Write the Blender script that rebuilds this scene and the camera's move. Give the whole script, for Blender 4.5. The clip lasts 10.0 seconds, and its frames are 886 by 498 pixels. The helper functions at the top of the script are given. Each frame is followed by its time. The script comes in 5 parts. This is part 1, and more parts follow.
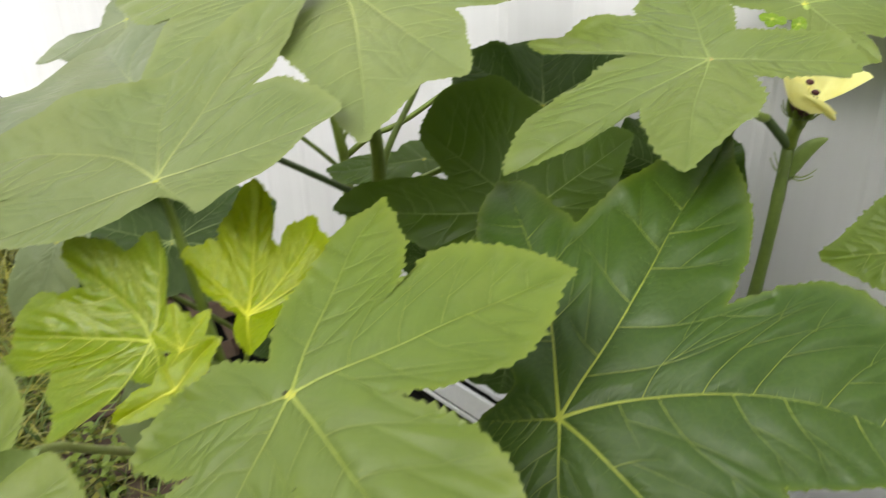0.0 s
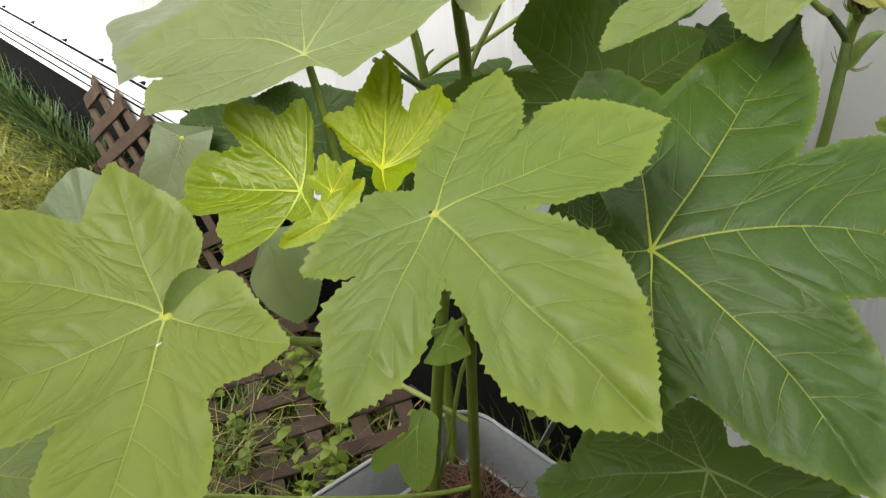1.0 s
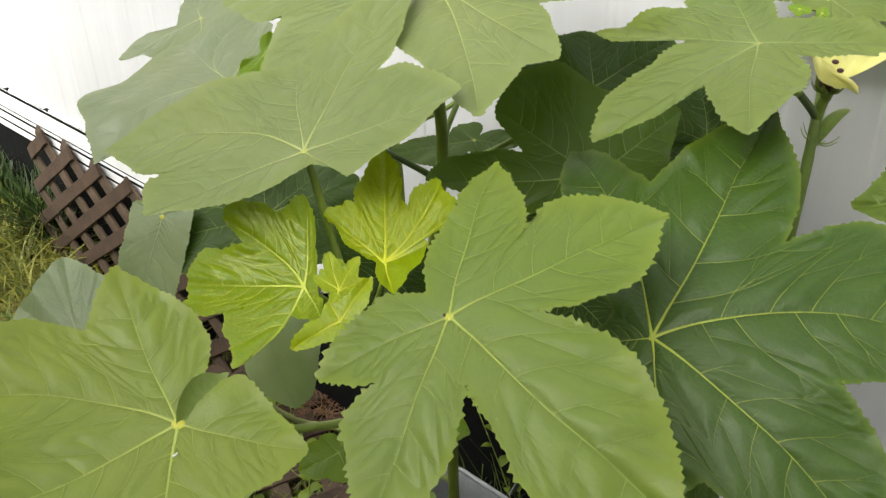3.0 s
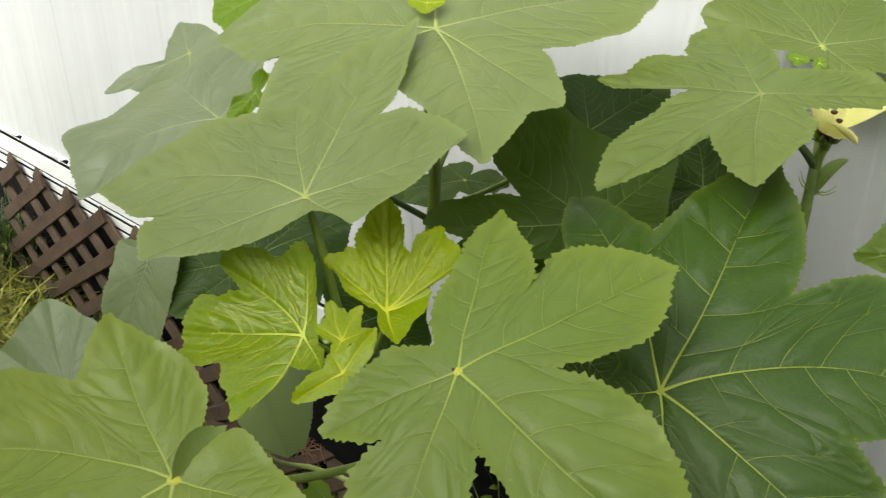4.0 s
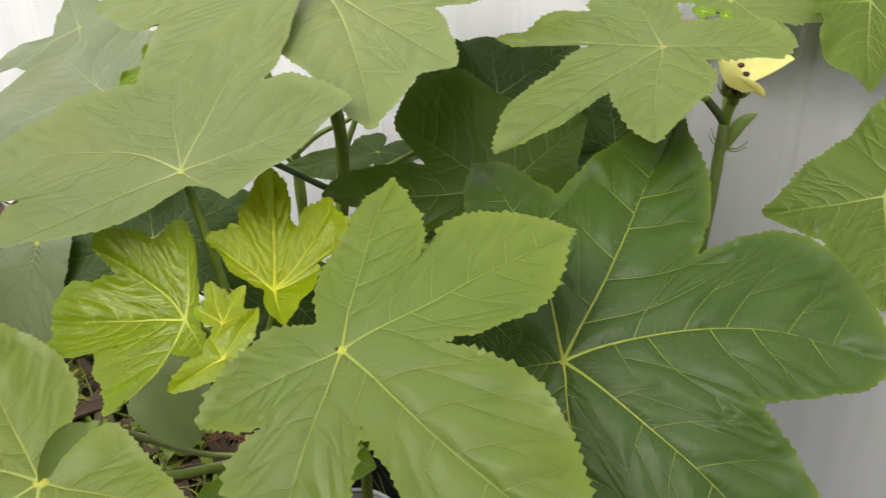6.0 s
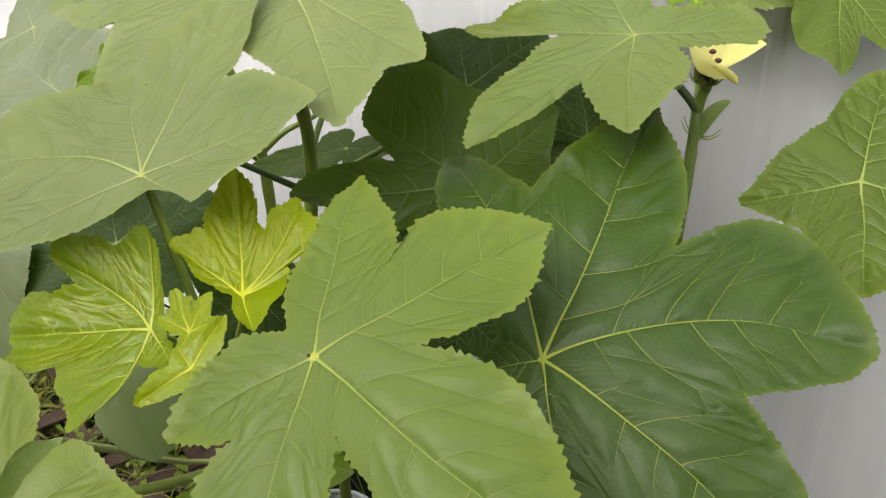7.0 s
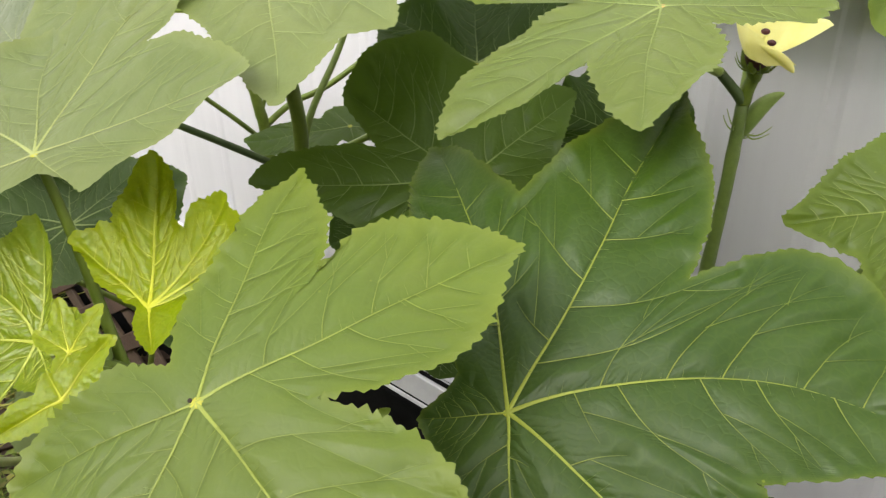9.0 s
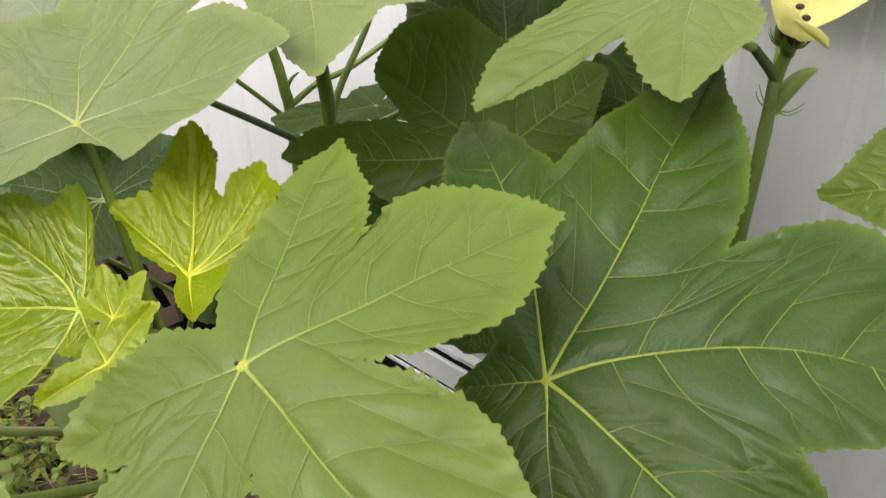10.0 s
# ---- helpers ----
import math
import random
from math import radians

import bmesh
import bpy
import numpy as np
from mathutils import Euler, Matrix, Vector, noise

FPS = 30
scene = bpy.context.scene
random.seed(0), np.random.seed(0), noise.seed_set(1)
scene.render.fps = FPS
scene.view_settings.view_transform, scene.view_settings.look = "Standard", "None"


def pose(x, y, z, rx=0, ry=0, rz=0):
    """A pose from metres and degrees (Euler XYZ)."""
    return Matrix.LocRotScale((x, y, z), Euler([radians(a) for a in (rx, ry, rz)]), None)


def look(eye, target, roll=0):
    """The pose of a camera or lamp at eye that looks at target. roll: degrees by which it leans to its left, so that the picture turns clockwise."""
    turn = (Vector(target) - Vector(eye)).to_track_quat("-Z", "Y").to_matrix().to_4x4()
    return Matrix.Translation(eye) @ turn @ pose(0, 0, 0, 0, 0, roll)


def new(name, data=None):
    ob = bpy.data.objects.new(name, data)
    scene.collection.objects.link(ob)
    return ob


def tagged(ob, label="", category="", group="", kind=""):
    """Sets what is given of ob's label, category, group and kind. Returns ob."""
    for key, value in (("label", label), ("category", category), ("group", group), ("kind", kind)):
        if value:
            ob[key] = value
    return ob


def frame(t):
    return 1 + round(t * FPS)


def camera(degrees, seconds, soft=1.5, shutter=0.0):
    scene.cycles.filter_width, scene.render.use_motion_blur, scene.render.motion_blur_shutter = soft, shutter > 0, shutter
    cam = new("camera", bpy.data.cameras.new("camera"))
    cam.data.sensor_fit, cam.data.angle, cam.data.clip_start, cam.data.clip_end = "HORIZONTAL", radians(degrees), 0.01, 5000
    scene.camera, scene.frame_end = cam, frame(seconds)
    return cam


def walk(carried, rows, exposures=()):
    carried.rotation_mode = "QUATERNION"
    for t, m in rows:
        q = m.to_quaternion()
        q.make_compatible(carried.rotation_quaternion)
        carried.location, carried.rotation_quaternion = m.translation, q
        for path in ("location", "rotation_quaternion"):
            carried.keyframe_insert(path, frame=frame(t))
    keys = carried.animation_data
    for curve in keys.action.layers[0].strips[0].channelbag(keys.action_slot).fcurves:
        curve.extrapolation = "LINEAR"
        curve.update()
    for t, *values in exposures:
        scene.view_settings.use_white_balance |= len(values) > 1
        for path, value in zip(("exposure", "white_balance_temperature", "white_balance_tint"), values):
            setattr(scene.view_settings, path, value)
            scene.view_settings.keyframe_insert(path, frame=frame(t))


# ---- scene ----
from mathutils import kdtree
cam = camera(52.0, 10.0, soft=1.2, shutter=0.4)
PATH = [
    (0, (0.106, 0.067, 1.322), (-0.027, 1.896, 0.523), -1.3),
    (0.5, (0.072, -0.011, 1.314), (-0.137, 1.792, 0.472), -1.1),
    (1, (0.058, -0.065, 1.288), (-0.144, 1.735, 0.438), -1.7),
    (1.5, (0.047, -0.075, 1.283), (-0.091, 1.728, 0.427), -1.5),
    (2, (0.034, -0.081, 1.292), (-0.059, 1.731, 0.452), -1.5),
    (2.5, (0.018, -0.073, 1.318), (-0.059, 1.745, 0.488), -1.8),
    (2.7, (0.018, -0.066, 1.33), (-0.058, 1.756, 0.509), -1.9),
    (3.8, (-0.022, -0.045, 1.353), (-0.044, 1.804, 0.591), -0.4),
    (4, (-0.016, -0.04, 1.352), (-0.017, 1.814, 0.601), -0.3),
    (4.5, (0.003, -0.031, 1.332), (0.034, 1.822, 0.58), -0.4),
    (5, (0.015, -0.034, 1.333), (0.07, 1.808, 0.554), -0.5),
    (5.5, (0.019, -0.022, 1.332), (0.082, 1.818, 0.552), -0.3),
    (6, (0.028, -0.008, 1.332), (0.133, 1.823, 0.535), -1.4),
    (6.2, (0.043, -0.005, 1.331), (0.168, 1.821, 0.523), -1.9),
    (7.3, (0.024, 0.018, 1.324), (0.192, 1.835, 0.506), -2.2),
    (7.5, (0.023, 0.023, 1.315), (0.19, 1.836, 0.488), -2.2),
    (8, (0.018, 0.024, 1.313), (0.184, 1.832, 0.473), -1.8),
    (8.5, (0.043, 0.071, 1.305), (0.159, 1.882, 0.465), -1.4),
    (9, (0.104, 0.13, 1.298), (0.117, 1.934, 0.435), -1.1),
    (9.5, (0.089, 0.126, 1.307), (0.067, 1.93, 0.443), -0.5),
    (10, (0.089, 0.122, 1.29), (0.076, 1.916, 0.407), -1.2),
]
LEVEL = pose(0, 0, 1.43, -6.5) @ pose(0, 0, -1.3)
walk(cam, [(t, LEVEL @ look(eye, target, roll)) for t, eye, target, roll in PATH],
     exposures=[(0.0, 1.54, 6600, 7), (0.5, 1.50, 6650, 6), (1.0, 1.66, 6600, 8), (2.0, 1.66, 6600, 8), (2.5, 1.63, 6600, 8), (4.0, 1.33, 6700, 1), (4.5, 1.41, 6700, 3), (5.0, 1.48, 6700, 7), (6.0, 1.48, 6650, 9), (7.5, 1.58, 6650, 10.5), (9.0, 1.66, 6600, 11.5), (10.0, 1.66, 6600, 11.5)])

# ---- sky and light ----
world = bpy.data.worlds.new("overcast_sky")
scene.world = world
world.use_nodes = True
wn = world.node_tree.nodes
sky = wn.new("ShaderNodeTexSky")
sky.sky_type, sky.sun_disc = "NISHITA", False
sky.sun_elevation, sky.sun_rotation = radians(38), radians(-136)
sky.air_density, sky.dust_density, sky.ozone_density = 1.0, 4.0, 1.0
sat = wn.new("ShaderNodeHueSaturation")
sat.inputs["Saturation"].default_value = 0.12
world.node_tree.links.new(sky.outputs[0], sat.inputs["Color"])
world.node_tree.links.new(sat.outputs[0], wn["Background"].inputs["Color"])
wn["Background"].inputs["Strength"].default_value = 0.15
sun_data = bpy.data.lights.new("sun", "SUN")
sun_data.energy, sun_data.angle, sun_data.color = 1.3, radians(62), (1.0, 0.96, 0.88)
sun = new("sun", sun_data)
sun.matrix_world = look((-4.9, -5.1, 5.6), (0, 0, 0))


# ---- materials ----
def nodes_of(name, rough=0.5, metal=0.0, spec=0.5):
    mat = bpy.data.materials.new(name)
    mat.use_nodes = True
    nt = mat.node_tree
    b = nt.nodes["Principled BSDF"]
    b.inputs["Roughness"].default_value = rough
    b.inputs["Metallic"].default_value = metal
    b.inputs["Specular IOR Level"].default_value = spec
    return mat, nt, b


def noise_tex(nt, scale, detail=4, rough=0.6, coord="Object"):
    tc = nt.nodes.new("ShaderNodeTexCoord")
    nz = nt.nodes.new("ShaderNodeTexNoise")
    nz.inputs["Scale"].default_value = scale
    nz.inputs["Detail"].default_value = detail
    nz.inputs["Roughness"].default_value = rough
    nt.links.new(tc.outputs[coord], nz.inputs["Vector"])
    return nz.outputs["Fac"]


def ramp(nt, fac, stops):
    r = nt.nodes.new("ShaderNodeValToRGB")
    el = r.color_ramp.elements
    while len(el) < len(stops):
        el.new(0.5)
    for e, (p, c) in zip(el, stops):
        e.position, e.color = p, (*c, 1)
    nt.links.new(fac, r.inputs["Fac"])
    return r.outputs["Color"]


def mix(nt, fac, a, b, mode="MIX"):
    m = nt.nodes.new("ShaderNodeMix")
    m.data_type, m.blend_type = "RGBA", mode
    for socket, value in ((m.inputs["Factor"], fac), (m.inputs["A"], a), (m.inputs["B"], b)):
        if isinstance(value, (int, float)):
            socket.default_value = value
        elif isinstance(value, tuple):
            socket.default_value = (*value, 1)
        else:
            nt.links.new(value, socket)
    return m.outputs["Result"]


def math_node(nt, op, a, b=0.0):
    m = nt.nodes.new("ShaderNodeMath")
    m.operation = op
    for socket, value in zip(m.inputs, (a, b)):
        if isinstance(value, (int, float)):
            socket.default_value = value
        else:
            nt.links.new(value, socket)
    return m.outputs[0]


def bump(nt, height, strength, distance, shader, under=None):
    b = nt.nodes.new("ShaderNodeBump")
    b.inputs["Strength"].default_value = strength
    b.inputs["Distance"].default_value = distance
    nt.links.new(height, b.inputs["Height"])
    if under:
        nt.links.new(under, b.inputs["Normal"])
    nt.links.new(b.outputs[0], shader.inputs["Normal"])
    return b.outputs[0]


def mottled(name, dark, light, scale, rough=0.6, metal=0.0, relief=0.0, spec=0.5, fine=0):
    mat, nt, b = nodes_of(name, rough, metal, spec)
    coarse = noise_tex(nt, scale)
    col = ramp(nt, coarse, [(0.3, dark), (0.7, light)])
    if fine:
        col = mix(nt, 0.35, col, ramp(nt, noise_tex(nt, fine, 6), [(0.35, dark), (0.65, light)]))
    nt.links.new(col, b.inputs["Base Color"])
    if relief:
        bump(nt, noise_tex(nt, fine or scale * 4, 6), 0.6, relief, b)
    return mat


def leaf_material(name, body, edge, vein, gloss=0.42, through_light=0.3, spec=0.5, crinkle=0.0, painted_sheen=0.0):
    """Leaf tissue: a body colour with soft blotches, a margin of another green, a fine net of veins in relief, and some light through it."""
    mat, nt, b = nodes_of(name, gloss, 0, spec)
    blotch = noise_tex(nt, 14, 3)
    patch = noise_tex(nt, 5.5, 2)
    fine = noise_tex(nt, 90, 4)

    def carried(key):
        at = nt.nodes.new("ShaderNodeAttribute")
        at.attribute_name = key
        return at.outputs["Fac"]

    at_rim = math_node(nt, "POWER", carried("rim"), 2.2)
    at_rim = math_node(nt, "MULTIPLY", at_rim, math_node(nt, "ADD", math_node(nt, "MULTIPLY", patch, 1.6), -0.25))
    col = mix(nt, at_rim, body, edge)
    # crinkled leaves are yellower along the veins; the others carry painted groove shade there
    hollow = math_node(nt, "POWER", 2.718, math_node(nt, "MULTIPLY", carried("groove"), -420.0))
    if crinkle:
        col = mix(nt, math_node(nt, "MULTIPLY", math_node(nt, "SUBTRACT", 1.0, hollow), 0.45), edge, tuple(c * f for c, f in zip(body, (0.72, 0.92, 0.8))))
    else:
        col = mix(nt, math_node(nt, "MULTIPLY", hollow, 0.40), col, tuple(c * f for c, f in zip(body, (0.62, 0.74, 0.7))))
    col = mix(nt, math_node(nt, "MULTIPLY", math_node(nt, "POWER", carried("rim"), 70.0), 0.30), col, vein)
    # sky sheen painted as paler patches, strongest towards the hub
    pale = tuple(0.8 * c + f for c, f in zip(body, (0.056, 0.062, 0.026)))
    if painted_sheen:
        centre = math_node(nt, "MULTIPLY", math_node(nt, "SUBTRACT", 1.0, carried("rim")), 0.35)
        soft = ramp(nt, math_node(nt, "ADD", patch, centre), [(0.46, (0, 0, 0)), (0.80, (painted_sheen, painted_sheen, painted_sheen))])
        col = mix(nt, soft, col, pale)
    col = mix(nt, math_node(nt, "MULTIPLY", fine, 0.35), col, tuple(c * 0.72 for c in body))
    col = mix(nt, ramp(nt, blotch, [(0.45, (0, 0, 0)), (0.7, (0.15, 0.15, 0.15) if crinkle else (0.35, 0.35, 0.35))]), col, tuple(c * f for c, f in zip(body, (0.76, 0.80, 0.78))))
    tinge = ramp(nt, noise_tex(nt, 9, 4), [(0.48, (0, 0, 0)), (0.72, (0.45, 0.45, 0.45))])
    col = mix(nt, tinge, col, tuple(c * f for c, f in zip(body, (1.22, 1.08, 0.75))))
    tc = nt.nodes.new("ShaderNodeTexCoord")
    warp = nt.nodes.new("ShaderNodeTexVoronoi")
    warp.feature = "DISTANCE_TO_EDGE"
    warp.inputs["Scale"].default_value = 230 if crinkle else 170
    nt.links.new(tc.outputs["Object"], warp.inputs["Vector"])
    net = math_node(nt, "MINIMUM", math_node(nt, "MULTIPLY", warp.outputs["Distance"], 6.0), 1.0)
    col = mix(nt, math_node(nt, "MULTIPLY", math_node(nt, "SUBTRACT", 1.0, net), 0.14 if crinkle else 0.03), col, vein)
    speck = nt.nodes.new("ShaderNodeTexVoronoi")
    speck.inputs["Scale"].default_value = 42
    nt.links.new(tc.outputs["Object"], speck.inputs["Vector"])
    spot = math_node(nt, "LESS_THAN", speck.outputs["Distance"], 0.035)
    col = mix(nt, math_node(nt, "MULTIPLY", spot, 0.4), col, vein)
    nt.links.new(col, b.inputs["Base Color"])
    # fine herringbone of tertiary veins, strongest beside the midribs
    wobble = math_node(nt, "ADD", carried("along_rib"), math_node(nt, "MULTIPLY", noise_tex(nt, 45, 3), 0.007 if crinkle else 0.016))
    ridge = math_node(nt, "ABSOLUTE", math_node(nt, "SINE", math_node(nt, "MULTIPLY", wobble, 850.0 if crinkle else 560.0)))
    reach = math_node(nt, "POWER", 2.718, math_node(nt, "MULTIPLY", carried("near_rib"), -60.0 if crinkle else -85.0))
    comb = math_node(nt, "MULTIPLY", math_node(nt, "MULTIPLY", ridge, reach), ramp(nt, noise_tex(nt, 25, 3), [(0.35, (0.1, 0.1, 0.1)), (0.65, (1, 1, 1))]))
    comb = math_node(nt, "MULTIPLY", comb, math_node(nt, "POWER", math_node(nt, "SUBTRACT", 1.0, carried("rim")), 1.6))
    under = bump(nt, net, 0.10, 0.0008, b)
    under = bump(nt, comb, 0.6, 0.0014, b, under)
    if crinkle:
        cell = nt.nodes.new("ShaderNodeTexVoronoi")
        cell.feature = "SMOOTH_F1"
        cell.inputs["Scale"].default_value = 330
        nt.links.new(tc.outputs["Object"], cell.inputs["Vector"])
        under = bump(nt, math_node(nt, "SUBTRACT", 1.0, cell.outputs["Distance"]), 0.45, crinkle, b, under)
    under = bump(nt, noise_tex(nt, 130, 3), 0.06, 0.0015, b, under)
    bump(nt, noise_tex(nt, 36, 3), 0.26, 0.0045, b, under)
    shine = ramp(nt, noise_tex(nt, 22, 4), [(0.35, (gloss - 0.10,) * 3), (0.68, (gloss + 0.10,) * 3)])
    nt.links.new(shine, b.inputs["Roughness"])
    tr = nt.nodes.new("ShaderNodeBsdfTranslucent")
    nt.links.new(mix(nt, 0.5, col, edge), tr.inputs["Color"])
    ms = nt.nodes.new("ShaderNodeMixShader")
    ms.inputs["Fac"].default_value = through_light
    nt.links.new(b.outputs[0], ms.inputs[1])
    nt.links.new(tr.outputs[0], ms.inputs[2])
    nt.links.new(ms.outputs[0], nt.nodes["Material Output"].inputs["Surface"])
    return mat


def vein_material(name, vein, body):
    mat, nt, b = nodes_of(name, 0.5)
    fade = nt.nodes.new("ShaderNodeAttribute")
    fade.attribute_name = "fade"
    nt.links.new(mix(nt, fade.outputs["Fac"], vein, body), b.inputs["Base Color"])
    bump(nt, noise_tex(nt, 300, 3), 0.2, 0.0003, b)
    return mat


TISSUE = {  # body, margin, vein, roughness, light let through, gloss, crinkle, haze, how far side veins sink into the body colour
    "lime": ((0.114, 0.176, 0.024), (0.186, 0.234, 0.008), (0.25, 0.30, 0.040), 0.46, 0.28, 0.36, 0, 1.0, 0.38),
    # hazy and soft: paler copies of lime, sky sheen held in the colour
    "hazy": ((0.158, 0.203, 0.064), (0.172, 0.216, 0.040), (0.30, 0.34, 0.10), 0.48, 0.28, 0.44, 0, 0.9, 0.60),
    "soft": ((0.170, 0.229, 0.028), (0.196, 0.250, 0.014), (0.29, 0.34, 0.06), 0.46, 0.28, 0.40, 0, 0.8, 0.34),
    "cool": ((0.106, 0.150, 0.030), (0.148, 0.192, 0.016), (0.19, 0.24, 0.060), 0.46, 0.26, 0.42, 0, 0.8, 0.55),
    "mid": ((0.064, 0.106, 0.005), (0.096, 0.142, 0.005), (0.19, 0.24, 0.04), 0.50, 0.28, 0.36, 0, 0.25, 0.15),
    "deep": ((0.025, 0.060, 0.003), (0.042, 0.084, 0.002), (0.25, 0.29, 0.02), 0.50, 0.12, 0.32, 0, 0.25, 0.22),
    "fresh": ((0.145, 0.250, 0.008), (0.180, 0.280, 0.006), (0.27, 0.36, 0.04), 0.42, 0.45, 0.4, 0, 0.2, 0.3),
    # shade and dark: inner leaves, with the foliage's shade put into the colour
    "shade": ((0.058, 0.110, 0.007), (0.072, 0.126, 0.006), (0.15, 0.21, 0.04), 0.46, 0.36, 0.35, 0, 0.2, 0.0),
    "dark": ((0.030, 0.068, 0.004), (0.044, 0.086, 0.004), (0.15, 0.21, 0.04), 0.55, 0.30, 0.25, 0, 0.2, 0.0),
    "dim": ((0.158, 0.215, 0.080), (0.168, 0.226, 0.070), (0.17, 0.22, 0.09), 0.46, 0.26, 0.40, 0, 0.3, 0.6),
    "pale": ((0.150, 0.250, 0.008), (0.235, 0.300, 0.004), (0.42, 0.46, 0.06), 0.36, 0.30, 0.55, 0.0012, 0.0, 0.0),
    "yellow": ((0.205, 0.305, 0.002), (0.295, 0.350, 0.002), (0.44, 0.45, 0.01), 0.38, 0.36, 0.35, 0.0014, 0.0, 0.1),
    # mist: hazy made bluer, with the same sheen in its colour
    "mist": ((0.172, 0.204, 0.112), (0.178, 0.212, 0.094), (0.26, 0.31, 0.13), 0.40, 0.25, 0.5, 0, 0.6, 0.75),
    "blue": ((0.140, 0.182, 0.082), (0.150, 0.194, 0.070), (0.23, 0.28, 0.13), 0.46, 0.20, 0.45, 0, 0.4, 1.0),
}
LEAF = {k: leaf_material(k + "_leaf", *v[:8]) for k, v in TISSUE.items()}
VEIN = {k: vein_material(k + "_vein", v[2], tuple(0.42 * (p + q) + 0.20 * r for p, q, r in zip(v[0], v[1], v[2]))) for k, v in TISSUE.items()}
SIDE_VEIN_DIM = {k: v[8] for k, v in TISSUE.items()}
HUB_YELLOW = mottled("yellow_vein_knot", (0.34, 0.34, 0.03), (0.44, 0.43, 0.04), 60, 0.5)
HUB_RED = mottled("reddish_vein_knot", (0.33, 0.20, 0.07), (0.42, 0.26, 0.09), 60, 0.5)
STEM = mottled("green_stem", (0.100, 0.148, 0.014), (0.165, 0.225, 0.026), 35, 0.5, relief=0.0006, fine=220)
PETIOLE = mottled("pale_green_stalk", (0.17, 0.25, 0.03), (0.26, 0.34, 0.06), 40, 0.45, relief=0.0004, fine=260)
OLD_STEM = mottled("older_green_stem", (0.070, 0.110, 0.014), (0.120, 0.172, 0.024), 35, 0.5, relief=0.0006, fine=220)
PALE_STALK = mottled("yellowish_stalk", (0.32, 0.38, 0.10), (0.44, 0.50, 0.17), 40, 0.45, relief=0.0004, fine=260)
TWIG = mottled("dark_green_stalk", (0.05, 0.085, 0.02), (0.085, 0.13, 0.03), 40, 0.5, relief=0.0004, fine=260)
PETAL = mottled("pale_yellow_petal", (0.82, 0.77, 0.24), (0.88, 0.86, 0.40), 60, 0.5, relief=0.0008, fine=300)
glow = PETAL.node_tree.nodes.new("ShaderNodeBsdfTranslucent")
glow.inputs["Color"].default_value = (0.88, 0.84, 0.32, 1)
thin_petal = PETAL.node_tree.nodes.new("ShaderNodeMixShader")
thin_petal.inputs["Fac"].default_value = 0.45
PETAL.node_tree.links.new(PETAL.node_tree.nodes["Principled BSDF"].outputs[0], thin_petal.inputs[1])
PETAL.node_tree.links.new(glow.outputs[0], thin_petal.inputs[2])
PETAL.node_tree.links.new(thin_petal.outputs[0], PETAL.node_tree.nodes["Material Output"].inputs["Surface"])
MAROON = mottled("maroon_flower_throat", (0.035, 0.006, 0.008), (0.07, 0.012, 0.012), 200, 0.5)
POD = mottled("young_pod_skin", (0.15, 0.22, 0.045), (0.22, 0.30, 0.07), 70, 0.45, relief=0.0004, fine=320)


def siding_material():
    mat, nt, b = nodes_of("white_painted_metal", 0.45, 0, 0.35)
    col = ramp(nt, noise_tex(nt, 2.2, 5), [(0.3, (0.535, 0.535, 0.552)), (0.7, (0.605, 0.605, 0.618))])
    tc = nt.nodes.new("ShaderNodeTexCoord")
    mp = nt.nodes.new("ShaderNodeMapping")
    mp.inputs["Scale"].default_value = (30, 30, 1.2)
    nt.links.new(tc.outputs["Object"], mp.inputs["Vector"])
    streak = nt.nodes.new("ShaderNodeTexNoise")
    streak.inputs["Scale"].default_value = 1.0
    streak.inputs["Detail"].default_value = 5
    nt.links.new(mp.outputs[0], streak.inputs["Vector"])
    col = mix(nt, 0.30, col, ramp(nt, streak.outputs["Fac"], [(0.35, (0.49, 0.49, 0.51)), (0.65, (0.62, 0.62, 0.63))]))
    nt.links.new(col, b.inputs["Base Color"])
    bump(nt, noise_tex(nt, 9, 2), 0.3, 0.01, b)
    return mat


SIDING = siding_material()
TRIM = mottled("white_trim_paint", (0.68, 0.68, 0.70), (0.80, 0.80, 0.80), 12, 0.35, relief=0.0005, fine=90)
# near-black for trim lines, and for shade below the trim and at rib ends
DARK = mottled("near_black", (0.003, 0.003, 0.003), (0.008, 0.008, 0.008), 30, 0.85, spec=0.1)
LATTICE = mottled("weathered_brown_wood", (0.026, 0.015, 0.008), (0.085, 0.048, 0.028), 9, 0.8, relief=0.002, fine=120)
LATTICE_OLD = mottled("greyed_brown_wood", (0.032, 0.020, 0.011), (0.105, 0.066, 0.040), 9, 0.8, relief=0.002, fine=120)
TUB = mottled("grey_tub_metal", (0.13, 0.135, 0.145), (0.22, 0.228, 0.24), 6, 0.42, relief=0.0008, fine=60)
TUB_RIM = mottled("pale_tub_rim", (0.30, 0.31, 0.33), (0.44, 0.45, 0.47), 10, 0.4)
SHADE_WALL = mottled("shade_wall_grey", (0.13, 0.13, 0.12), (0.20, 0.195, 0.18), 5, 0.9, relief=0.002, fine=60)
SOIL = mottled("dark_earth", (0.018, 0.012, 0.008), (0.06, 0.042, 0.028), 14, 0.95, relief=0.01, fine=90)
MULCH = mottled("red_brown_straw", (0.09, 0.042, 0.022), (0.24, 0.13, 0.07), 25, 0.85, fine=160)
GRASS = {}
